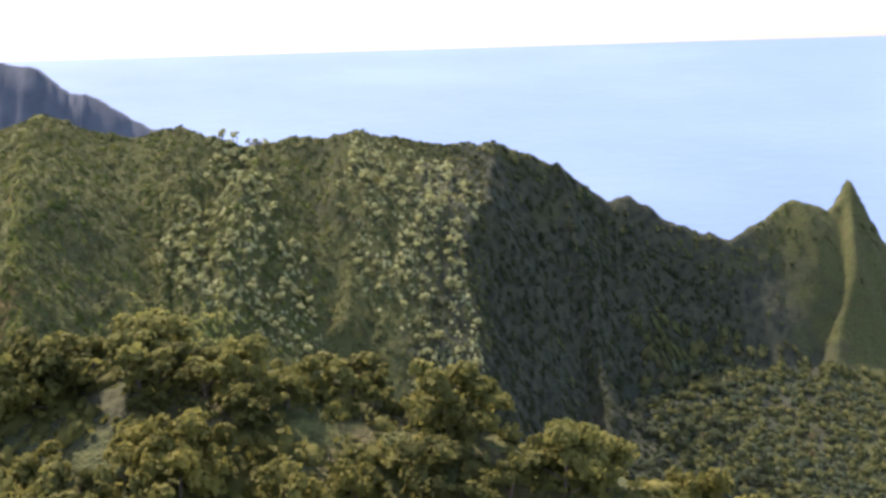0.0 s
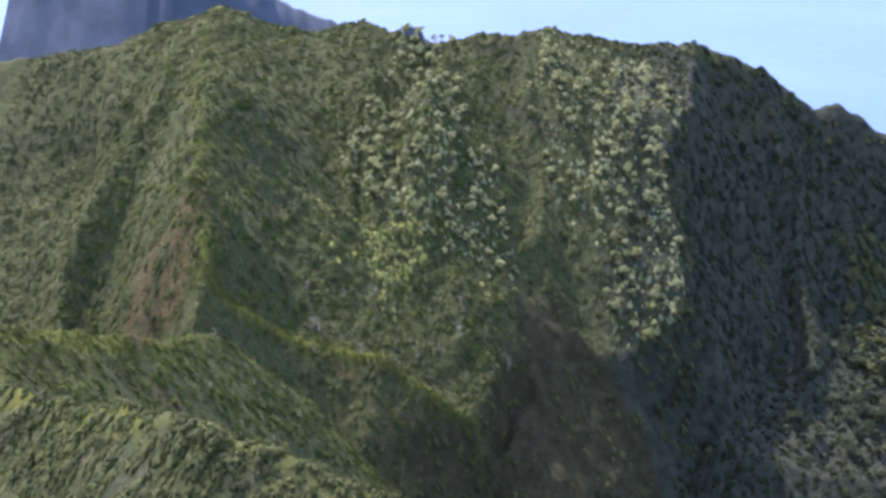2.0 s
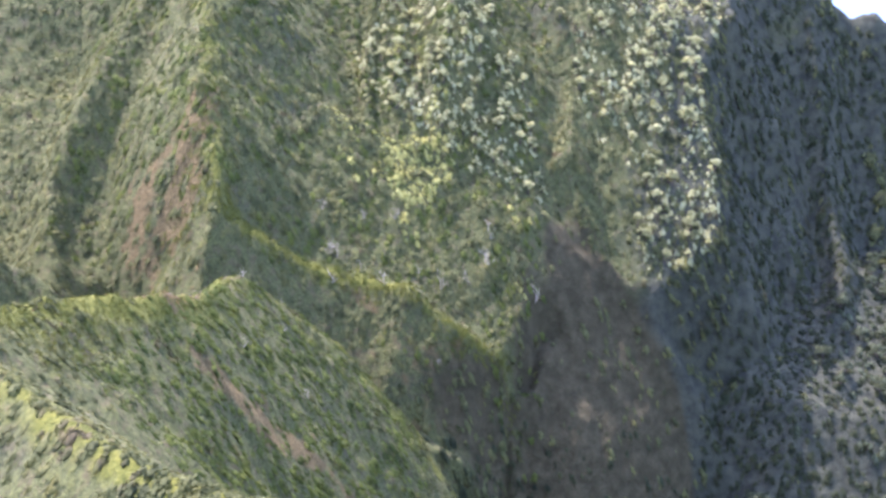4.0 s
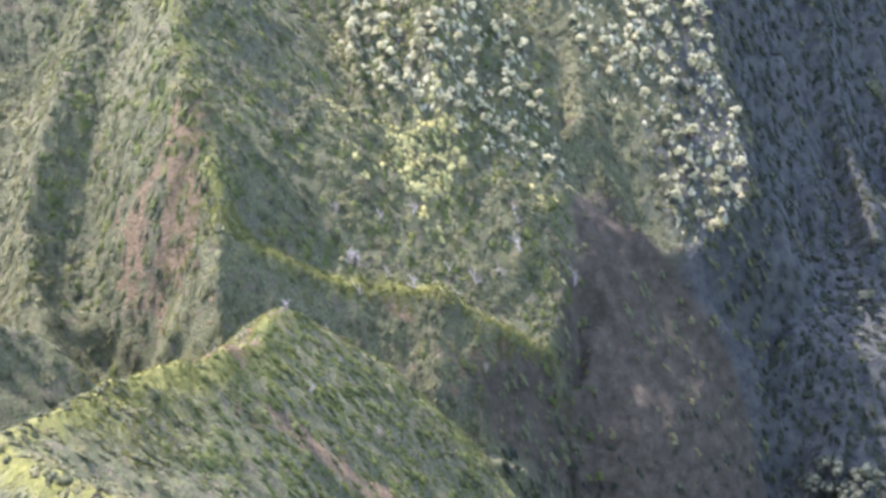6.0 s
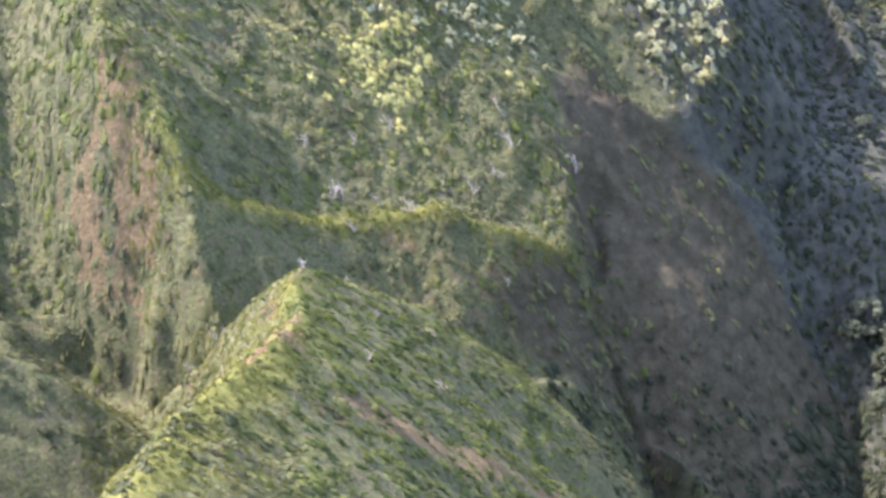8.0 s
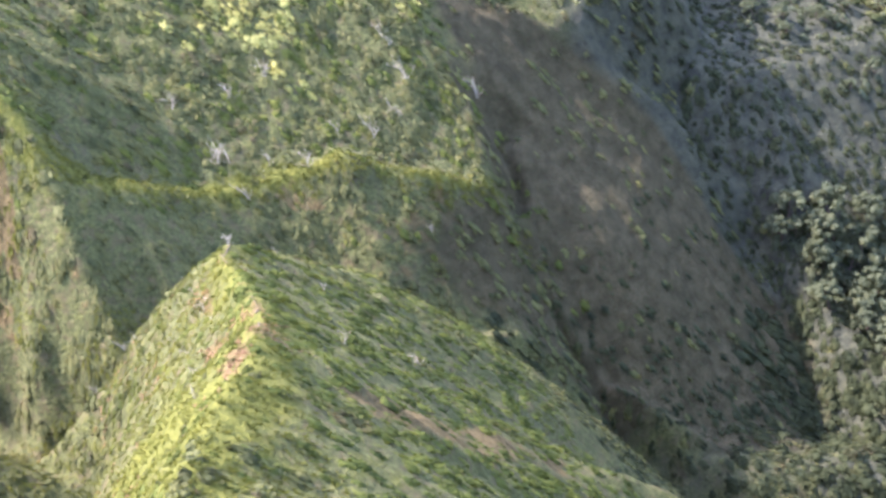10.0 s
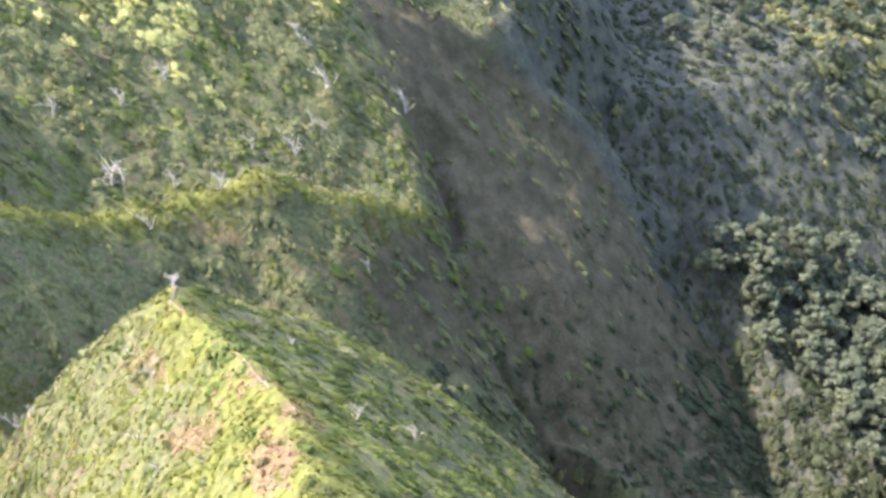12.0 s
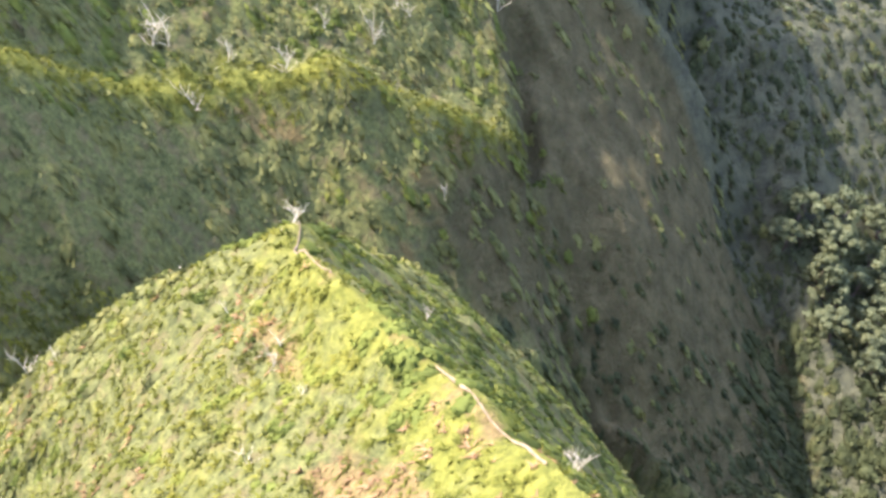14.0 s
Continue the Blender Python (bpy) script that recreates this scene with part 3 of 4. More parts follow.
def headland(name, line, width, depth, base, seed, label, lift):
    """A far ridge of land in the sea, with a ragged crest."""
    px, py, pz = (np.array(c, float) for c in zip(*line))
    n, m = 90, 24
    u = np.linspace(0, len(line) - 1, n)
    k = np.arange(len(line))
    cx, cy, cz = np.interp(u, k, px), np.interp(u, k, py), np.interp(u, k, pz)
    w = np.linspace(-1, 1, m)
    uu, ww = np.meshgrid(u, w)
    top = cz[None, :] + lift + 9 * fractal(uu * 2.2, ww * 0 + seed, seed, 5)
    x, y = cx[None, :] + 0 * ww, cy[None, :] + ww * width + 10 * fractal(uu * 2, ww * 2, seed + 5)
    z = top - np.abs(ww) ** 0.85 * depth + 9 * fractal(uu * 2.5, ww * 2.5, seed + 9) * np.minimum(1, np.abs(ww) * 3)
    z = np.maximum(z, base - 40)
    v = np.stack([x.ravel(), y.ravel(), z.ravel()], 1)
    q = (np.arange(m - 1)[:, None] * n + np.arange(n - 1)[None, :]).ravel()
    data = mesh_of(name, v, np.stack([q, q + 1, q + n + 1, q + n], 1), HAZED_ROCK, True)
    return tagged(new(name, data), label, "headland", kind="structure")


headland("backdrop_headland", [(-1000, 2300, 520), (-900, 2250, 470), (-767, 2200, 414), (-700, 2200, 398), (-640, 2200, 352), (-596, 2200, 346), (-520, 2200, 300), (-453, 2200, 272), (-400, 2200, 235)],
         260, 420, 100, 3, "mountain headland beyond the ridge, blue-grey haze in its colour", 18)
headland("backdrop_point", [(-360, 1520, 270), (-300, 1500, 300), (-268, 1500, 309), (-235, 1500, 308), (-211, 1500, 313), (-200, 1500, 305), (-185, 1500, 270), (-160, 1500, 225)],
         150, 330, 60, 8, "rocky headland far behind the ridge, grey haze in its colour", 9)



# ---- plants: shapes ----
def unit(v):
    return v / np.maximum(np.linalg.norm(v, axis=-1, keepdims=True), 1e-6)


def leaf_cards(rng, centres, outward, size, droop=0.25, bent_leaf=True, loose=0.55):
    """Small leaf sprays at the centres, roughly facing outward: corners and quads, two quads to a bent spray."""
    n = len(centres)
    facing = unit(outward + rng.normal(0, loose, (n, 3)))
    side = unit(np.cross(facing, rng.normal(0, 1, (n, 3))))
    up = np.cross(side, facing)
    s = (size * rng.uniform(0.6, 1.3, n))[:, None]
    fold = facing * s * -droop
    rows = []
    if not bent_leaf:
        for a, b, f in ((-0.75, -1.0, 0.6), (0.8, -0.7, 0), (0.7, 1.0, 0.6), (-0.8, 0.8, 0)):
            rows.append(centres + side * s * a * 0.5 + up * s * b * 0.5 + fold * f)
        return np.stack(rows, 1).reshape(-1, 3), np.arange(n)[:, None] * 4 + np.array([[0, 1, 2, 3]])
    for a, b, f in ((-0.75, -1.0, 1), (0.0, -0.8, 0), (0.0, 0.9, 0), (-0.8, 0.8, 1), (0.8, -0.7, 1), (0.7, 1.0, 1)):
        rows.append(centres + side * s * a * 0.5 + up * s * b * 0.5 + fold * f)
    verts = np.stack(rows, 1).reshape(-1, 3)
    k = np.arange(n)[:, None] * 6
    return verts, np.concatenate([k + np.array([[0, 1, 2, 3]]), k + np.array([[1, 4, 5, 2]])])


def leafy_core(rng, sides, flat=1.0, under=-0.25):
    """An uneven dome of closed foliage of radius one, under the loose sprays of a bush or a lobe: quads."""
    rings = ((under, 0.94), (0.34, 0.95), (0.78, 0.60))
    a = np.arange(sides) * 2 * math.pi / sides + rng.uniform(0, 6)
    v = []
    for z, r in rings:
        swell = rng.uniform(0.62, 1.2, sides)
        v.append(np.stack([np.cos(a) * r * swell, np.sin(a) * r * swell, z * flat * rng.uniform(0.8, 1.2, sides)], 1))
    f = [(k * sides + i, k * sides + (i + 1) % sides, (k + 1) * sides + (i + 1) % sides, (k + 1) * sides + i) for k in range(2) for i in range(sides)]
    top = 2 * sides
    f += [(top, top + 1, top + 2, top + 3), (top, top + 3, top + 4, top + 5)] if sides == 6 else [(top, top + 1, top + 2, top + 3)]
    return np.concatenate(v), np.array(f)


def lobed_crown(rng, lobes, radius, lobe_radius, flat, sprays, size, bent_leaf, core=0.8):
    """A crown of several leafy lobes with gaps between them, its middle at the origin."""
    verts, faces, count = [], [], 0
    for k in range(lobes):
        a, e = rng.uniform(0, 2 * math.pi), math.asin(rng.uniform(-0.45, 1.0))
        mid = np.array([math.cos(a) * math.cos(e), math.sin(a) * math.cos(e), math.sin(e) * flat]) * radius * rng.uniform(0.55, 1.0)
        r = lobe_radius * rng.uniform(0.65, 1.25)
        d = unit(rng.normal(0, 1, (sprays, 3)))
        d[:, 2] = np.where(d[:, 2] < -0.35, -d[:, 2], d[:, 2])
        v, f = leaf_cards(rng, mid + d * r * rng.uniform(0.72, 1.08, (sprays, 1)) * (1, 1, 0.8), d, size, 0.25, bent_leaf, 0.5)
        cv, cf = leafy_core(rng, 6, 0.8, -0.6)
        for w, q in ((v, f), (mid + cv * r * core, cf)):
            verts.append(w)
            faces.append(q + count)
            count += len(w)
    return np.concatenate(verts), np.concatenate(faces)


def limb(points, radii, sides=6):
    """A tapered, bent limb through the points."""
    points = [Vector(p) for p in points]
    verts, faces = [], []
    for i, p in enumerate(points):
        way = (points[min(i + 1, len(points) - 1)] - points[max(i - 1, 0)]).normalized()
        side = way.cross(Vector((0.3, 0.9, 0.2))).normalized()
        other = way.cross(side)
        for k in range(sides):
            a = 2 * math.pi * k / sides
            verts.append(p + (side * math.cos(a) + other * math.sin(a)) * radii[i])
    for i in range(len(points) - 1):
        for k in range(sides):
            j = (k + 1) % sides
            faces.append((i * sides + k, i * sides + j, (i + 1) * sides + j, (i + 1) * sides + k))
    return np.array(verts), np.array(faces)


def bent(rng, start, way, length, steps, wobble):
    """Points along a crooked limb."""
    p, way, out = Vector(start), Vector(way).normalized(), [Vector(start)]
    for _ in range(steps):
        way = (way + Vector(rng.normal(0, wobble, 3))).normalized()
        p = p + way * length / steps
        out.append(p.copy())
    return out


def live_tree(name, label, seed, height, radius, lobes, lobe_radius, flat, sprays, size, leaf, group):
    """A tree: crooked trunk, three limbs and a lobed crown; stands at the origin."""
    rng = np.random.default_rng(seed)
    tree = thing(name, label, "tree", group)
    bole = bent(rng, (0, 0, -1.0), (0.05, 0.0, 1), height * 0.75 + 1.0, 5, 0.10)
    girth = height * 0.035
    v, f = limb(bole, [girth * (1.25 - 0.16 * k) for k in range(6)], 7)
    part("trunk", mesh_of("trunk", v, f, BARK, True), tree)
    for k in range(3):
        a = 2.1 * k + rng.uniform(0, 1)
        pts = bent(rng, bole[2 + k % 2], (math.cos(a), math.sin(a), 0.8), radius * 0.9, 3, 0.2)
        v, f = limb(pts, [girth * 0.55, girth * 0.42, girth * 0.28, girth * 0.12], 5)
        part("limb", mesh_of("limb", v, f, BARK, True), tree)
    v, f = lobed_crown(rng, lobes, radius, lobe_radius, flat, sprays, size, size < 0.4, 0.5 if size < 0.4 else 0.6)
    v[:, 2] += height - radius * flat * 0.75
    part("crown", mesh_of("crown", v, f, leaf, True), tree)
    return tree


def dead_tree(name, label, seed, height, forks, group):
    """A bleached, bare tree with a leaning trunk and forked branches."""
    rng = np.random.default_rng(seed)
    tree = thing(name, label, "dead tree", group)
    bole = bent(rng, (0, 0, -0.4), (rng.normal(0, 0.13), rng.normal(0, 0.13), 1), height * 0.8 + 0.4, 5, 0.12)
    girth = height * 0.019
    v, f = limb(bole, [girth * (1.2 - 0.18 * k) for k in range(6)], 6)
    part("trunk", mesh_of("trunk", v, f, DEAD_WOOD, True), tree)
    for k in range(forks):
        a = 2 * math.pi * (k + rng.uniform(-0.3, 0.3)) / forks
        pts = bent(rng, bole[k % 5], (math.cos(a), math.sin(a), rng.uniform(0.7, 2.0)), height * rng.uniform(0.45, 0.85), 4, 0.22)
        v, f = limb(pts, [girth * w for w in (0.66, 0.55, 0.42, 0.3, 0.12)], 5)
        branch = part("branch", mesh_of("branch", v, f, DEAD_WOOD, True), tree)
        for j in (1, 2, 3):
            twig = bent(rng, pts[j], Vector(rng.normal(0, 1, 3)) + Vector((0, 0, 1.3)), height * rng.uniform(0.18, 0.34), 3, 0.28)
            v, f = limb(twig, [girth * w for w in (0.36, 0.28, 0.2, 0.08)], 4)
            part("twig", mesh_of("twig", v, f, DEAD_WOOD, True), branch)
    return tree


def spread(rng, box, gap, keep, shift=0.95):
    """Jittered places in a box of the plan, about gap apart, kept with the chance keep(x, y)."""
    x0, x1, y0, y1 = box
    xs, ys = np.meshgrid(np.arange(x0, x1, gap), np.arange(y0, y1, gap))
    x = xs.ravel() + rng.uniform(-shift, shift, xs.size) * gap
    y = ys.ravel() + rng.uniform(-shift, shift, ys.size) * gap
    on = rng.uniform(0, 1, x.size) < keep(x, y)
    return x[on], y[on]


def carpet(name, label, category, material, rng, templates, x, y, size, sink=0.15, lean=0.85):
    """Very many small plants as one object."""
    z = land(x, y)
    slope_x, slope_y = (land(x + 1, y) - land(x - 1, y)) / 2, (land(x, y + 1) - land(x, y - 1)) / 2
    slope_x, slope_y = np.clip(slope_x, -1.3, 1.3), np.clip(slope_y, -1.3, 1.3)
    pick = rng.integers(0, len(templates), x.size)
    turn = rng.uniform(0, 2 * math.pi, x.size)
    verts, faces, count = [], [], 0
    for k, (tv, tf) in enumerate(templates):
        on = np.where(pick == k)[0]
        if not len(on):
            continue
        c, s, g = np.cos(turn[on])[:, None], np.sin(turn[on])[:, None], size[on][:, None]
        px, py, pz = (tv[:, 0] * c - tv[:, 1] * s) * g, (tv[:, 0] * s + tv[:, 1] * c) * g, tv[:, 2][None, :] * g
        px = px - slope_x[on][:, None] * pz * lean
        py = py - slope_y[on][:, None] * pz * lean
        pz = pz + slope_x[on][:, None] * px + slope_y[on][:, None] * py
        v = np.stack([px + x[on][:, None], py + y[on][:, None], pz + (z[on] - sink * size[on])[:, None]], -1).reshape(-1, 3)
        f = (tf[None] + (np.arange(len(on)) * len(tv))[:, None, None]).reshape(-1, 4) + count
        verts.append(v)
        faces.append(f)
        count += len(v)
    return tagged(new(name, mesh_of(name, np.concatenate(verts), np.concatenate(faces), material, True)), label, category, kind="stuff")


def bush_shape(rng, sprays, size, tall=0.8, bent_leaf=False, core=0.86):
    """A low bush about two units wide: an uneven leafy core with loose sprays over it."""
    d = unit(rng.normal(0, 1, (sprays, 3)))
    d[:, 2] = np.abs(d[:, 2])
    lump = 0.75 + 0.35 * np.sin(d[:, 0] * 5 + rng.uniform(0, 6)) * np.sin(d[:, 1] * 5 + rng.uniform(0, 6))
    v, f = leaf_cards(rng, d * lump[:, None] * (1, 1, tall), d, size, 0.25, bent_leaf)
    cv, cf = leafy_core(rng, 6, tall)
    return np.concatenate([v, cv * core * (1, 1, 0.9)]), np.concatenate([f, cf + len(v)])


def tuft_shape(rng, blades):
    """A tuft of arching blades about one unit high."""
    verts, faces = [], []
    for k in range(blades):
        a, out, h, w = rng.uniform(0, 6.28), rng.uniform(0.25, 0.8), rng.uniform(0.5, 1.1), rng.uniform(0.09, 0.17)
        dx, dy = math.cos(a), math.sin(a)
        bx, by = rng.uniform(-0.3, 0.3, 2)
        for t, ww in ((0.0, 1.0), (0.55, 0.8), (1.0, 0.15)):
            px, py, pz = bx + dx * out * t * t, by + dy * out * t * t, h * (t - 0.35 * t * t * out)
            verts += [(px - dy * w * ww, py + dx * w * ww, pz), (px + dy * w * ww, py - dx * w * ww, pz)]
        b = k * 6
        faces += [(b, b + 1, b + 3, b + 2), (b + 2, b + 3, b + 5, b + 4)]
    return np.array(verts), np.array(faces)


# ---- plants: places ----
def grove(rng, kinds, x, y, low, high):
    """Copies of the trees of several kinds at the places, each turned and sized by itself."""
    z = land(x, y)
    for i in range(len(x)):
        s = rng.uniform(low, high)
        kind = kinds[int(rng.integers(0, len(kinds)))]
        m = Matrix.Translation((x[i], y[i], z[i] - 0.3)) @ Matrix.Rotation(rng.uniform(0, 6.28), 4, "Z") @ Matrix.Diagonal((s, s, s * rng.uniform(0.85, 1.15), 1))
        tree = copy_thing(kind, Matrix())
        tree.matrix_basis = m


def settle(kinds, x, y):
    """The first tree of each kind stands at a place of its own."""
    z = land(x, y)
    for k, kind in enumerate(kinds):
        kind.location = (x[k], y[k], z[k] - 0.3)


rng = np.random.default_rng(4)

# broad-leaved forest on the valley's far side
forest = [live_tree("forest_tree", "grey-green broad-leaved tree in dense valley forest", 100 + k, 9.0, 4.4, 24, 1.3, 0.72, 40, 0.68, FOREST_LEAF, "trees of the valley forest") for k in range(5)]


def forest_chance(x, y):
    """Closed forest on the valley's foot, open growth higher up and in the far east."""
    left = np.interp(y, [380, 400, 416, 434, 452, 470], [20, 24, 28, 29, 23, 24]) + 5 * wave(x / 9, y / 9, 90)
    top = np.interp(x, [25, 49, 67, 93, 130, 230], [469, 467, 457, 447, 438, 425]) + 3 * wave(x / 8, y / 8, 92)
    return np.clip((x - left) / 4, 0, 1) * np.clip((top - y) / 4, 0, 1)


def upper_chance(x, y):
    """Clumps of smaller trees on the slope above the closed forest."""
    inside = np.clip((x - np.interp(y, [476, 500, 520, 560, 620], [62, 46, 56, 80, 118])) / 8, 0, 1) * np.clip((y - np.interp(x, [40, 80, 110, 150], [486, 480, 466, 455])) / 5, 0, 1)
    return inside * np.clip(np.interp(x, [70, 130], [0.45, 0.75]) + 1.0 * wave(x / 17, y / 13, 91), 0, 1) * (y < 606)


x, y = spread(rng, (0, 180, 380, 480), 6.0, forest_chance, 0.45)
near_first = np.argsort(x)[:235]
x, y = x[near_first], y[near_first]
settle(forest, x, y)
grove(rng, forest, x[5:], y[5:], 0.7, 1.15)
x, y = spread(rng, (30, 230, 455, 606), 7.0, upper_chance, 0.6)
keep = np.argsort(x + 0.3 * y)[:115]
grove(rng, forest, x[keep], y[keep], 0.38, 0.68)

# pale trees on the sunlit ribs of the great wall
pale = [live_tree("pale_tree", "silvery-green small tree, painted paler for the sun, on the steep mountain wall", 200 + k, 5.0, 1.6, 8, 0.85, 1.0, 36, 0.45, SUN_PALE_LEAF, "pale trees on the wall") for k in range(4)]


def pale_chance(x, y):
    """The two sunlit fields of pale trees on the wall."""
    strip = np.clip((x - np.interp(y, [498, 509, 525, 540, 553, 574, 600], [-12, -17, -23, -39, -43, -51, -45])) / 3, 0, 1) * np.clip((np.interp(y, [498, 510, 525, 545, 561, 574, 600], [-6, 15, 17, 12, 9, 20, 17]) - x) / 2, 0, 1)
    strip = strip * (1 - 1.2 * blob(x, y, -3, 533, 8, 15)) * np.clip((y - 494) / 4, 0, 1)
    field = np.clip((x - np.interp(y, [492, 505, 520, 540, 566, 590], [-74, -106, -124, -120, -114, -112])) / 5, 0, 1) * np.clip((np.interp(y, [492, 505, 525, 545, 566, 590], [-56, -47, -53, -66, -74, -80]) - x) / 4, 0, 1) * np.clip((y - 494) / 8, 0, 1)
    field = field * (1 - np.clip(1.6 * blob(x, y, -98, 490, 19, 14, 20), 0, 1))
    return np.clip(strip * 0.9 + field * 0.75, 0, 0.95) * np.clip(0.70 + 0.9 * wave(x / 8, y / 13, 95), 0, 1)


x, y = spread(rng, (-128, 30, 488, 594), 3.9, pale_chance)
keep = rng.permutation(x.size)[:290]
x, y = x[keep], y[keep]
settle(pale, x, y)
grove(rng, pale, x[4:], y[4:], 0.6, 1.15)

# sunlit trees on the near ridge
ridge_kinds = [live_tree("ridge_tree", "olive-green bushy tree on the near ridge", 300 + k, 2.7, 1.55, 16, 0.58, 0.85, 44, 0.31, RIDGE_LEAF, "trees on the near ridge") for k in range(5)]
x, y = spread(rng, (-32, 24, 30, 56), 2.4, lambda x, y: np.clip((y - 22) / 8, 0, 0.95))
settle(ridge_kinds, x, y)
grove(rng, ridge_kinds, x[5:], y[5:], 0.55, 1.05)

# bleached dead trees: place in the plan and height
SNAGS = [(-70, 482, 4.2), (-69, 480, 3.2), (-69.4, 473.2, 6.2), (-52.3, 475, 6.8), (-102, 475, 4.6), (-112, 470.4, 4.2), (-125.7, 468, 4.6), (-77.4, 467.8, 3.4), (-75.3, 467, 3.0), (-92.5, 463.6, 4.2),
         (-84.9, 462, 6.0), (-122, 458.2, 6.2), (-119.5, 458.6, 5.0), (-111.6, 457, 4.4), (-103.9, 454.2, 5.0), (-119.7, 450.5, 4.6), (-84, 441.8, 2.8), (-135.5, 382.2, 2.6), (-134.6, 384, 1.6),
         (-144.2, 367.8, 2.4), (-143, 368.6, 1.6), (-144, 377, 1.8), (-144.2, 363.2, 1.4), (-154.9, 394.9, 1.8), (-149.2, 361.6, 2.2), (-128.9, 351, 3.0), (-150.1, 350.7, 1.8), (-143.8, 388.5, 1.4),
         (-157, 398.6, 3.2), (-115.3, 367, 3.2), (-124, 380, 2.0), (-152, 326, 1.9), (-165, 400.5, 2.4), (-127, 394, 1.8)]
for k, (sx, sy, tall) in enumerate(SNAGS):
    snag = dead_tree("dead_tree", "bleached grey-white bare tree standing on the slope" if tall > 2.5 else "small bleached bare shrub in the grass", 400 + k, tall, 7 + k % 3, "bare trees on the slopes")
    snag.location = (sx, sy, float(land(np.array([sx]), np.array([sy]))[0]))

# low growth, too many to count
def off_trail(x, y):
    return 1.0 - (near_line(x + 0.8 * wave(x / 5, y / 5, 120), y, TRAIL, 0.45) > 0)


def off_crest(x, y):
    """Low where the spur's crest is bare of shrubs and on its steep south side."""
    rim = np.interp(x, [-156, -140, -118, -96, -86, -64], [444, 447.1, 453.1, 453.4, 450.2, 452.5])
    return np.where(x < -60, np.clip((y - rim - 1.5) / 3, 0.12, 1), np.clip((y - 470) / 8, 0.3, 1))



bushes = [bush_shape(rng, 18, 0.46, 0.62, core=0.74) for _ in range(6)]
ferns = [bush_shape(rng, 16, 0.48, 0.45, core=0.74) for _ in range(6)]
canopy = [bush_shape(rng, 34, 0.36, 0.8, core=0.74) for _ in range(6)]
near_bushes = [bush_shape(rng, 30, 0.34, 0.75, True, 0.72) for _ in range(5)]
near_ferns = [bush_shape(rng, 22, 0.36, 0.5, True, 0.72) for _ in range(5)]
tufts = [tuft_shape(rng, 6) for _ in range(6)]


def wall_chance(x, y):
    bald = cover_at(x, y)[:, 1] + near_line(x, y, [p[:2] for p in RIDGES["spur"]], 5)
    return np.clip(0.82 + 0.6 * fractal(x / 16, y / 16, 97) - 0.95 * np.clip(bald - 0.28, 0, 1), 0.04, 1)


x, y = spread(rng, (-262, 20, 388, 612), 1.75, lambda x, y: wall_chance(x, y) * (0.6 + 0.4 * off_crest(x, y)) * np.where((x > -56) & (y < 498), 0.12, 1.0))
carpet("slope_bushes", "dense low green bushes and ferns covering the steep slopes", "bushes", SHRUB_LEAF, rng, ferns + bushes[:2], x, y, rng.uniform(0.75, 1.6, x.size) ** 1.25)
x, y = spread(rng, (-215, -50, 440, 590), 2.6, lambda x, y: off_crest(x, y) * np.clip(0.6 + 1.1 * fractal(x / 10, y / 10, 106) - 1.2 * np.clip(cover_at(x, y)[:, 1] - 0.3, 0, 1), 0, 1))
carpet("slope_shrubs", "bright green leafy shrubs in clumps on the sunlit slopes", "shrubs", FERN_BLADE, rng, bushes, x, y, rng.uniform(0.6, 1.5, x.size) ** 1.3 + 0.2)
x, y = spread(rng, (-165, -92, 285, 415), 2.2, lambda x, y: off_trail(x, y) * np.clip(0.5 + 1.3 * fractal(x / 9, y / 9, 107) - 1.2 * np.clip(cover_at(x, y)[:, 1] - 0.3, 0, 1), 0, 1))
carpet("hill_shrubs", "leafy green shrubs scattered over the near hill", "shrubs", FERN_BLADE, rng, near_bushes, x, y, rng.uniform(0.6, 1.5, x.size) * np.where(x > -140, 1.1, 0.7))
x, y = spread(rng, (-130, 250, 470, 700), 3.0, lambda x, y: np.clip(0.5 + 0.8 * fractal(x / 20, y / 20, 98), 0, 1) * np.where((x > -8) & (y < np.interp(x, [0, 60, 150, 230], [600, 620, 628, 660])) | (x > -56) & (y < 498), 0.12, 1.0))
carpet("wall_bushes", "taller dark green bushes scattered over the mountain wall", "bushes", SHRUB_LEAF, rng, bushes, x, y, rng.uniform(0.8, 1.9, x.size))
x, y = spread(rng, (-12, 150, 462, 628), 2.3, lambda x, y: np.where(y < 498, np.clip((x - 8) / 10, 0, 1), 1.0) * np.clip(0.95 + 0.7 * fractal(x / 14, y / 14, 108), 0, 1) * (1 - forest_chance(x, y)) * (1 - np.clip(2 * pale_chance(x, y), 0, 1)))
carpet("shade_bushes", "dull grey-green bushes, darkened in colour for the shaded valley side", "bushes", SHADE_DARK_LEAF, rng, bushes + canopy[:2], x, y, rng.uniform(0.7, 1.9, x.size))
x, y = spread(rng, (92, 232, 480, 612), 4.2, lambda x, y: 0.9 * np.clip((x - 92) / 12, 0, 1))
carpet("far_canopy", "dark grey-green closed canopy on the far valley side", "forest canopy", SHRUB_LEAF, rng, canopy, x, y, rng.uniform(1.8, 3.6, x.size), -0.2)
x, y = spread(rng, (36, 135, 478, 524), 3.4, lambda x, y: np.clip(0.15 + 1.1 * fractal(x / 13, y / 11, 109), 0, 1) * np.clip((x - 40) / 20, 0, 1))
carpet("grey_bushes", "pale grey-green bushes among the shaded growth of the far slope", "bushes", FOREST_LEAF, rng, canopy, x, y, rng.uniform(0.7, 1.5, x.size))
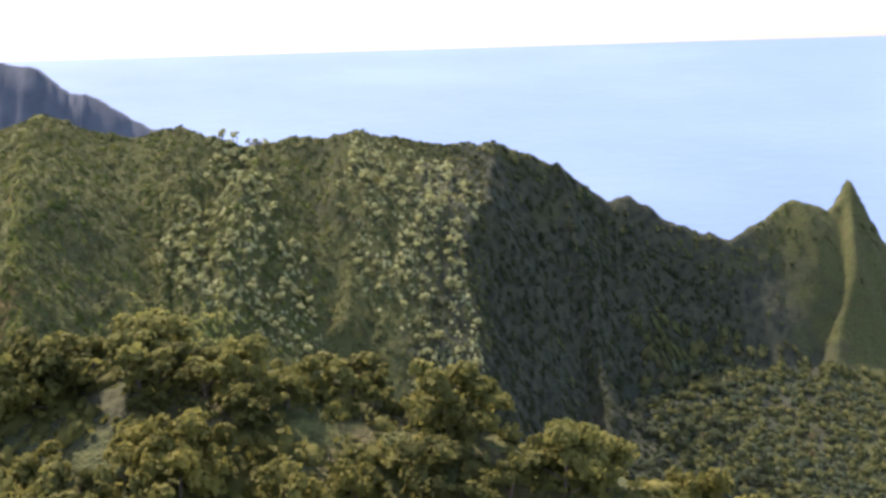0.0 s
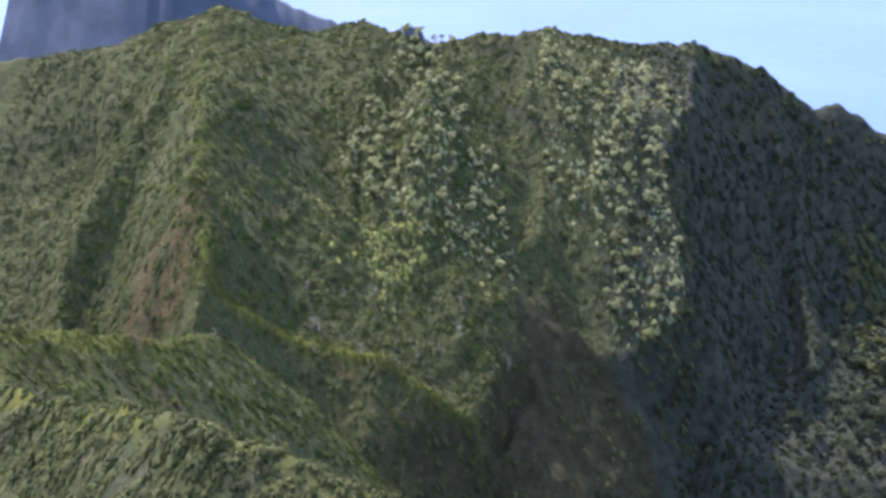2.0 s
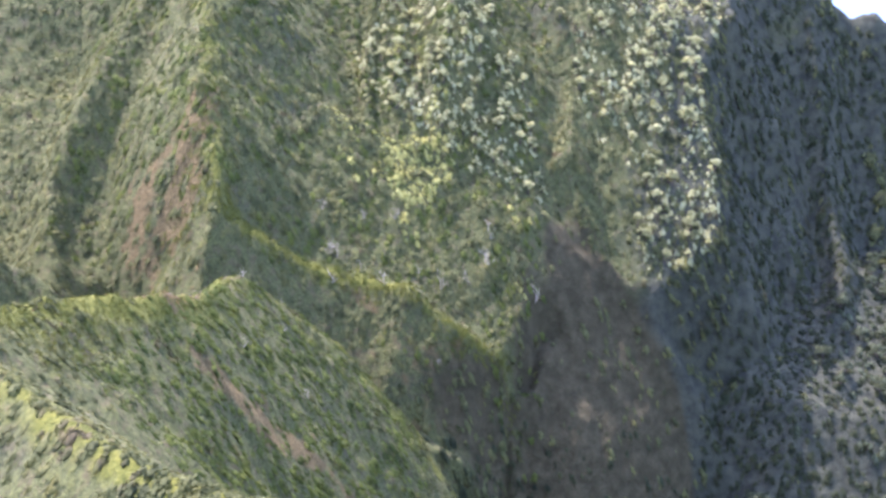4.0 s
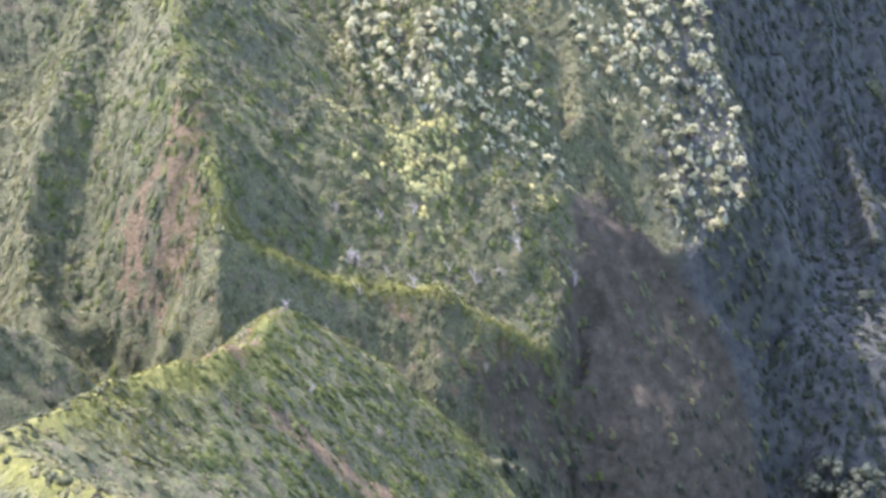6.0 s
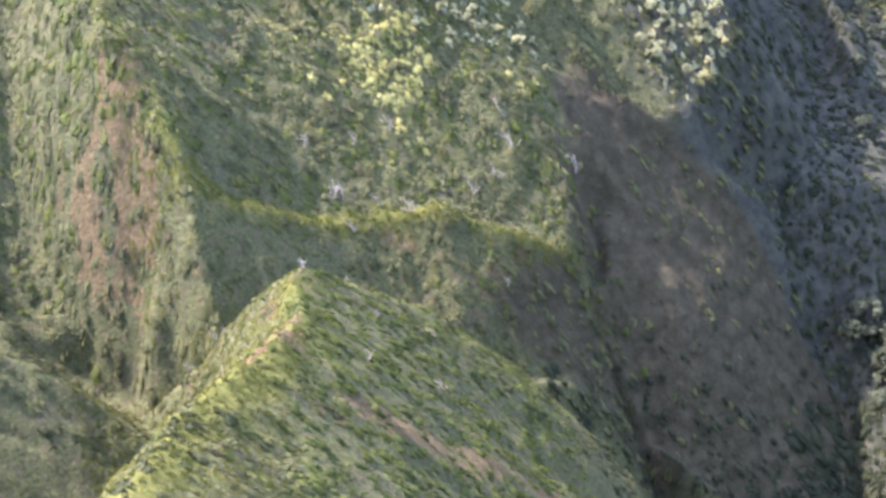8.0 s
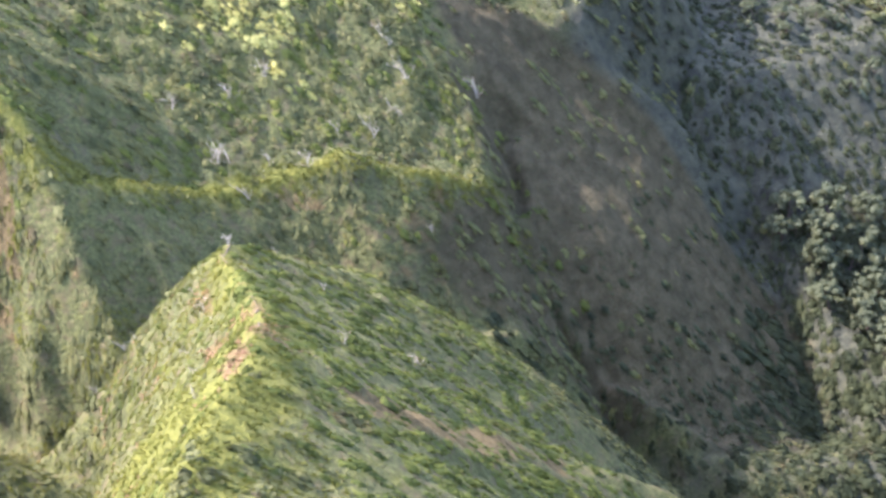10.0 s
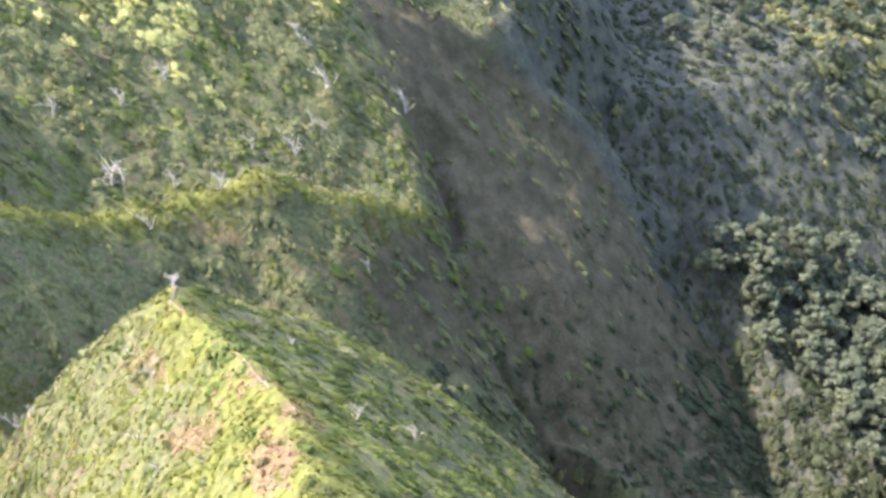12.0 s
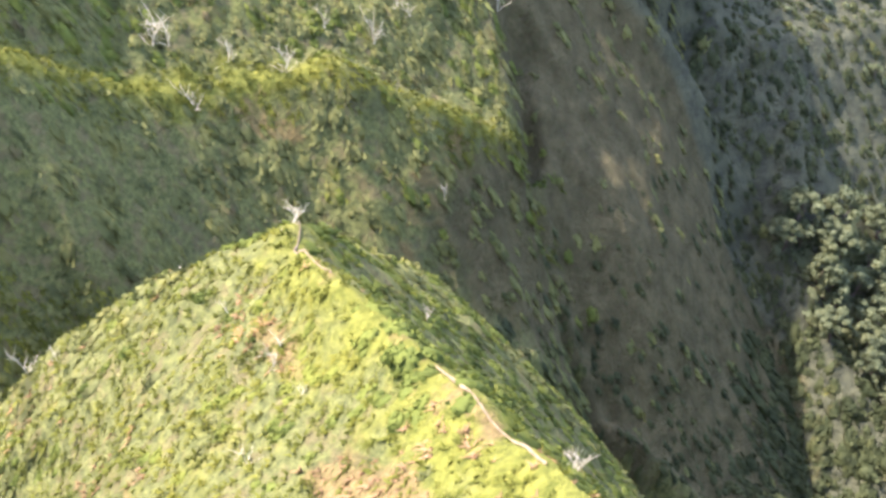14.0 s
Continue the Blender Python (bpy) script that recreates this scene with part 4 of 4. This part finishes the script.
x, y = spread(rng, (-172, -140, 312, 398), 3.6, lambda x, y: 0.32 * np.clip((-142 - x) / 3, 0, 1))
carpet("dark_bushes", "single dark green round bushes in the sunlit grass", "bushes", SHRUB_LEAF, rng, near_bushes, x, y, rng.uniform(0.5, 1.15, x.size))
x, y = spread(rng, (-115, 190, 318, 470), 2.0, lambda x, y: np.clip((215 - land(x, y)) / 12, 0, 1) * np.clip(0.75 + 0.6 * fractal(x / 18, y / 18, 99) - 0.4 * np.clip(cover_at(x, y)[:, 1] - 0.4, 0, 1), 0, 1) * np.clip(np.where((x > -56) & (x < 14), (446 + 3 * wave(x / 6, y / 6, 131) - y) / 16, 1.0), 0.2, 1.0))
carpet("valley_bushes", "mixed dull green bushes, darkened in colour for the shaded valley floor", "bushes", SHADE_DARK_LEAF, rng, bushes + canopy, x, y, rng.uniform(0.6, 1.4, x.size) * (1 + 0.9 * np.clip((160 - land(x, y)) / 20, 0, 1)))
# bushes added to cover a sunlit edge and a bright ledge
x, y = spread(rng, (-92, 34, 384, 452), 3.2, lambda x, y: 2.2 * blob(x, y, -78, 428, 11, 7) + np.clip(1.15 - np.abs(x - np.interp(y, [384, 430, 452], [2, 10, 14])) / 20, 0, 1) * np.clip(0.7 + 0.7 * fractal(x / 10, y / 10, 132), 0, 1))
carpet("gully_bushes", "large green bushes with shade-darkened leaves in the gully and on a ledge", "bushes", SHADE_DARK_LEAF, rng, canopy, x, y, rng.uniform(1.3, 3.2, x.size) * np.where(x < -50, 0.6, 1.0), -0.1)
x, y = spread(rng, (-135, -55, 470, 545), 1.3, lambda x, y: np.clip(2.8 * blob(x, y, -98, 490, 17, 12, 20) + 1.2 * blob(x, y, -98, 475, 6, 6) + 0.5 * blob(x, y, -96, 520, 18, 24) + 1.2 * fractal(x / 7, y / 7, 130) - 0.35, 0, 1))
carpet("yellow_bushes", "yellow-green bushes, colour brightened for sunlight, in a patch above the spur", "bushes", SUNLIT_YELLOW_LEAF, rng, bushes + canopy, x, y, rng.uniform(0.5, 1.5, x.size))
x, y = spread(rng, (-150, -85, 285, 425), 1.6, lambda x, y: off_trail(x, y) * np.clip(1.0 - 1.6 * np.clip(cover_at(x, y)[:, 1] - 0.42, 0, 1), 0.05, 1) * np.clip((x - np.interp(y, [285, 331, 355, 377, 394, 425], [-149, -141, -143, -136, -127, -92])) / 3, 0, 1) * np.clip(0.8 + 0.8 * fractal(x / 9, y / 9, 101), 0.1, 1))
carpet("hill_ferns", "bright green ferns and bushes on the shaded side of the near hill", "ferns", FERN_BLADE, rng, near_ferns, x, y, rng.uniform(0.6, 1.35, x.size))
x, y = spread(rng, (-190, -85, 275, 425), 0.72, lambda x, y: off_trail(x, y) * np.clip((np.interp(y, [270, 331, 355, 377, 394, 425], [-146, -138, -140, -133, -122, -88]) - x) / 3, 0, 1) * np.clip(0.75 + 0.7 * fractal(x / 7, y / 7, 102), 0.05, 1))
carpet("hill_grass", "sunlit yellow-green grass tufts on the near hill", "grass", GRASS_BLADE, rng, tufts, x, y, rng.uniform(0.35, 0.85, x.size))
x, y = spread(rng, (-190, 10, 140, 300), 1.9, lambda x, y: 1.4 * near_line(x, y, [p[:2] for p in RIDGES["near_hill"]], 26) * np.clip(0.75 + 0.6 * fractal(x / 12, y / 12, 103), 0, 1))
carpet("ridge_bushes", "olive-green bushes along the grassy ridge", "bushes", SHRUB_LEAF, rng, bushes, x, y, rng.uniform(0.6, 1.5, x.size))
x, y = spread(rng, (0, 230, 385, 606), 2.6, lambda x, y: 0.9 * forest_chance(x, y) + np.where(x > 105, 0.9, 0.4) * upper_chance(x, y))
carpet("forest_undergrowth", "grey-green rounded small crowns and undergrowth between the valley trees", "undergrowth", FOREST_LEAF, rng, canopy, x, y, rng.uniform(1.2, 2.3, x.size) * np.where((y > 478) & (x < 105), 0.8, 1.0), -0.3)
x, y = spread(rng, (-185, -120, 285, 420), 0.8, lambda x, y: off_trail(x, y) * np.clip(1.6 * cover_at(x, y)[:, 1] - 0.25 + 0.8 * fractal(x / 6, y / 6, 104), 0, 0.9) * np.clip((np.interp(y, [285, 331, 355, 377, 394, 425], [-145, -137, -139, -132, -121, -88]) - x) / 3, 0, 1))
carpet("dry_grass", "tawny dead grass and ferns in patches on the near hill", "grass", STRAW, rng, tufts, x, y, rng.uniform(0.35, 0.8, x.size))
x, y = spread(rng, (-175, -45, 430, 480), 0.9, lambda x, y: 0.9 * near_line(x, y, [p[:2] for p in RIDGES["spur"]], 5) + 0.5 * near_line(x, y, [p[:2] for p in RIDGES["brown_rib"]], 9))
carpet("spur_grass", "pale yellow-green grass along the crest of the spur", "grass", GRASS_BLADE, rng, tufts, x, y, rng.uniform(0.6, 1.2, x.size))
x, y = spread(rng, (-128, 30, 486, 604), 1.9, pale_chance)
carpet("pale_bushes", "silvery-green bushes, painted paler for the sun, on the ribs of the wall", "bushes", SUN_PALE_LEAF, rng, bushes, x, y, rng.uniform(0.6, 1.6, x.size))
thick = [bush_shape(rng, 26, 0.36, 0.8, True, 0.6) for _ in range(5)]
x, y = spread(rng, (-60, 44, 16, 62), 1.35, lambda x, y: np.full_like(x, 0.95))
carpet("ridge_thicket", "olive-green dense thicket on the near ridge", "bushes", RIDGE_LEAF, rng, thick, x, y, rng.uniform(0.8, 1.5, x.size))
x, y = spread(rng, (-125, 20, 150, 205), 1.9, lambda x, y: 1.5 * near_line(x, y, [p[:2] for p in RIDGES["near_hill"][:4]], 20))
carpet("crest_thicket", "sunlit olive-green thicket on the lower ridge", "bushes", SHRUB_LEAF, rng, thick, x, y, rng.uniform(0.8, 2.0, x.size))


# ---- the foot trail on the near hill ----
def make_trail():
    """A narrow, winding strip of worn earth, a little sunk at its edges, following the crest."""
    px, py = (np.array(c, float) for c in zip(*TRAIL))
    run = np.concatenate([[0], np.cumsum(np.hypot(np.diff(px), np.diff(py)))])
    s = np.arange(0, run[-1], 0.8)
    x, y = np.interp(s, run, px), np.interp(s, run, py)
    x = x - 0.8 * wave(x / 5, y / 5, 120)
    dx, dy = np.gradient(x), np.gradient(y)
    n = np.hypot(dx, dy)
    half = 0.05 + 0.03 * wave(s / 3, s * 0, 121)
    rows = []
    for w, lift in ((-1.0, -0.10), (-0.8, 0.10), (0.0, 0.06), (0.8, 0.10), (1.0, -0.10)):
        qx, qy = x + dy / n * half * w, y - dx / n * half * w
        rows.append(np.stack([qx, qy, land(qx, qy) + lift + 0.08], 1))
    v = np.stack(rows, 1).reshape(-1, 3)
    shown = np.where(wave(s[:-1] / 7, s[:-1] * 0, 122) > 0.1)[0]  # overgrown between
    k = (shown[:, None] * 5 + np.arange(4)[None, :]).ravel()
    return tagged(new("trail", mesh_of("trail", v, np.stack([k, k + 1, k + 6, k + 5], 1), EARTH, True)), "narrow pale earth foot trail along the grassy crest", "trail", kind="structure")


make_trail()



# ---- the helicopter's open door frame, as it stands three seconds into the flight ----
def make_paint(name, base, worn, rough=0.45):
    m, tree, main, node = shader(name, rough)
    place = node("ShaderNodeTexCoord").outputs["Object"]
    fine, wide = noise_node(node, place, 90.0, 4), noise_node(node, place, 14.0, 5, 0.7)
    tone = blend(node, step(node, wide, 0.42, 0.75), base, worn)
    tone = blend(node, step(node, fine, 0.62, 0.72), tone, tuple(c * 0.72 for c in base))
    tree.links.new(tone, main.inputs["Base Color"])
    tree.links.new(node("ShaderNodeBump", {"Height": wide, "Strength": 0.15, "Distance": 0.002}).outputs[0], main.inputs["Normal"])
    return m


CREAM = make_paint("cream_paint", (0.198, 0.148, 0.078), (0.148, 0.112, 0.060))
TAN = make_paint("tan_lining", (0.100, 0.074, 0.042), (0.074, 0.055, 0.031), 0.7)
MAROON = make_paint("maroon_rubber", (0.068, 0.016, 0.010), (0.040, 0.010, 0.007), 0.38)
WHITE = make_paint("white_plastic", (0.250, 0.215, 0.165), (0.20, 0.172, 0.135), 0.5)
TAPE = make_paint("yellow_tape", (0.55, 0.60, 0.12), (0.45, 0.50, 0.12), 0.5)
STEEL = make_paint("grey_metal", (0.11, 0.105, 0.10), (0.075, 0.072, 0.07), 0.4)
BLACK = make_paint("black_rubber", (0.02, 0.02, 0.02), (0.03, 0.03, 0.03), 0.6)

SIT = [r for r in PATH if r[0] == 3.0][0]
CABIN = pose(*SIT[1:])  # the passenger's eye; x to the right, y up, z towards the back
CELL = 0.75 / 2222.0


def spot(u, v, depth=0.0):
    """A point of the door frame's plane: u to the right and v down from the eye's axis, in cells of a third of a millimetre."""
    d = 0.75 + depth
    return Vector(((u - 784) * CELL * d / 0.75, (441 - v) * CELL * d / 0.75, -d))


def plate(outline, front, back):
    """A slab with the outline, between two depths."""
    bm = bmesh.new()
    near = [bm.verts.new(spot(u, v, front)) for u, v in outline]
    far = [bm.verts.new(spot(u, v, back)) for u, v in outline]
    bm.faces.new(near)
    bm.faces.new(far[::-1])
    for i in range(len(near)):
        j = (i + 1) % len(near)
        bm.faces.new((near[j], near[i], far[i], far[j]))
    bmesh.ops.recalc_face_normals(bm, faces=bm.faces)
    bmesh.ops.bevel(bm, geom=[e for e in bm.edges if e.calc_face_angle(0) > 0.6], offset=0.0015, segments=2, affect="EDGES")
    return bm


def finish(name, bm, material, smooth=False):
    data = bpy.data.meshes.new(name)
    bm.to_mesh(data)
    bm.free()
    if smooth:
        for p in data.polygons:
            p.use_smooth = True
    data.materials.append(material)
    return data


frame_thing = thing("helicopter_door_frame", "cream-painted riveted helicopter door frame with maroon edge seal", "door frame")
frame_thing.matrix_world = CABIN
EDGE = [(120, -320), (188, 0), (245, 250), (332, 520), (392, 700), (450, 882), (535, 1200)]
part("panel", finish("panel", plate(EDGE + [(-60, 1200), (-90, 882), (-130, 420), (-110, 100), (-90, -320)], 0.0, 0.030), CREAM), frame_thing)
v, f = limb([spot(u + 50, w, 0.012) for u, w in ((112, -320), (150, -150), (188, 0), (216, 125), (245, 250), (288, 385), (332, 520), (363, 610), (392, 700), (421, 790), (448, 882), (535, 1200))], [0.0172] * 12, 14)
part("edge_seal", mesh_of("edge_seal", v, f, MAROON, True), frame_thing, "dark maroon rubber edge seal")
part("lining", finish("lining", plate([(-95, 600), (20, 604), (110, 622), (165, 650), (215, 720), (262, 800), (300, 890), (330, 1190), (-50, 1190), (-85, 882)], -0.004, -0.001), TAN), frame_thing, "tan fabric lining")


def solid(corners, faces, bevel=0.004):
    """A closed block with rounded edges from corners (u, v, depth) and its faces."""
    bm = bmesh.new()
    points = [bm.verts.new(spot(*c)) for c in corners]
    for f in faces:
        bm.faces.new([points[k] for k in f])
    bmesh.ops.recalc_face_normals(bm, faces=bm.faces)
    bmesh.ops.bevel(bm, geom=list(bm.edges), offset=bevel, segments=3, affect="EDGES")
    return bm


# a box that stands out of the panel: a long front, a slanting end and a sunlit top
shelf = part("bracket_box", finish("bracket_box", solid(
    [(-150, 350, -0.002), (96, 353, -0.026), (198, 350, -0.002), (50, 394, -0.075), (-150, 386, -0.075),
     (-150, 456, -0.002), (244, 432, -0.002), (62, 472, -0.075), (-150, 462, -0.075)],
    [(0, 1, 3, 4), (4, 3, 7, 8), (3, 1, 2), (3, 2, 6, 7), (5, 8, 7, 6), (0, 4, 8, 5), (0, 5, 6, 2, 1)], 0.003), WHITE), frame_thing, "white plastic box with a sunlit top")
part("catch_button", finish("catch_button", plate([(30, 404), (56, 402), (60, 420), (36, 424)], -0.080, -0.070), STEEL), shelf)
# thin darker plate that paints the recess's shade; nothing is cut in
part("recess_shade", finish("recess_shade", plate([(-120, 286), (84, 290), (150, 312), (194, 344), (96, 338), (-120, 346)], -0.0016, -0.0004), TAN), frame_thing, "darker tan plate painting the shade of the recess above the box")
part("strut", finish("strut", solid([(10, 338, -0.010), (24, 346, -0.010), (112, 306, -0.010), (98, 298, -0.010), (10, 338, -0.001), (24, 346, -0.001), (112, 306, -0.001), (98, 298, -0.001)],
     [(0, 1, 2, 3), (7, 6, 5, 4), (0, 4, 5, 1), (1, 5, 6, 2), (2, 6, 7, 3), (3, 7, 4, 0)], 0.0015), CREAM), frame_thing)
part("groove", finish("groove", plate([(-100, 34), (60, 32), (180, 34), (180, 42), (60, 40), (-100, 42)], -0.0022, -0.0008), WHITE), frame_thing)
part("tape", finish("tape", plate([(394, 712), (412, 706), (446, 834), (432, 842)], -0.012, -0.006), TAPE), frame_thing, "yellow-green tape strip")
latch = part("latch", finish("latch", plate([(160, 662), (196, 668), (229, 812), (222, 824), (190, 822), (176, 760)], -0.014, -0.004), STEEL), frame_thing, "grey metal latch")
part("catch", finish("catch", plate([(142, 648), (176, 655), (214, 672), (230, 698), (212, 704), (186, 676), (150, 662)], -0.018, -0.006), BLACK), latch)
part("window_seal", finish("window_seal", plate([(-112, 100), (-132, 420), (-92, 882), (-62, 1200), (-84, 1200), (-114, 882), (-154, 420), (-134, 100)], -0.006, 0.030), BLACK), frame_thing)


def rivet_shape():
    """A domed rivet head on a washer."""
    bm = bmesh.new()
    bmesh.ops.create_uvsphere(bm, u_segments=12, v_segments=8, radius=0.0050)
    for w in bm.verts:
        w.co.z = w.co.z * 1.05 if w.co.z > 0 else max(w.co.z, -0.002)
    return finish("rivet", bm, CREAM, True)


RIVET = rivet_shape()
for u, w in ((70, 92), (148, 106), (10, 240), (92, 236), (193, 243), (-40, 90), (212, 275), (68, 552), (172, 582), (272, 612), (345, 645), (210, 488), (296, 505), (50, 418), (-30, 545), (306, 855), (160, 40)):
    rivet = part("rivet", RIVET, frame_thing)
    rivet.location = spot(u, w, -0.002)
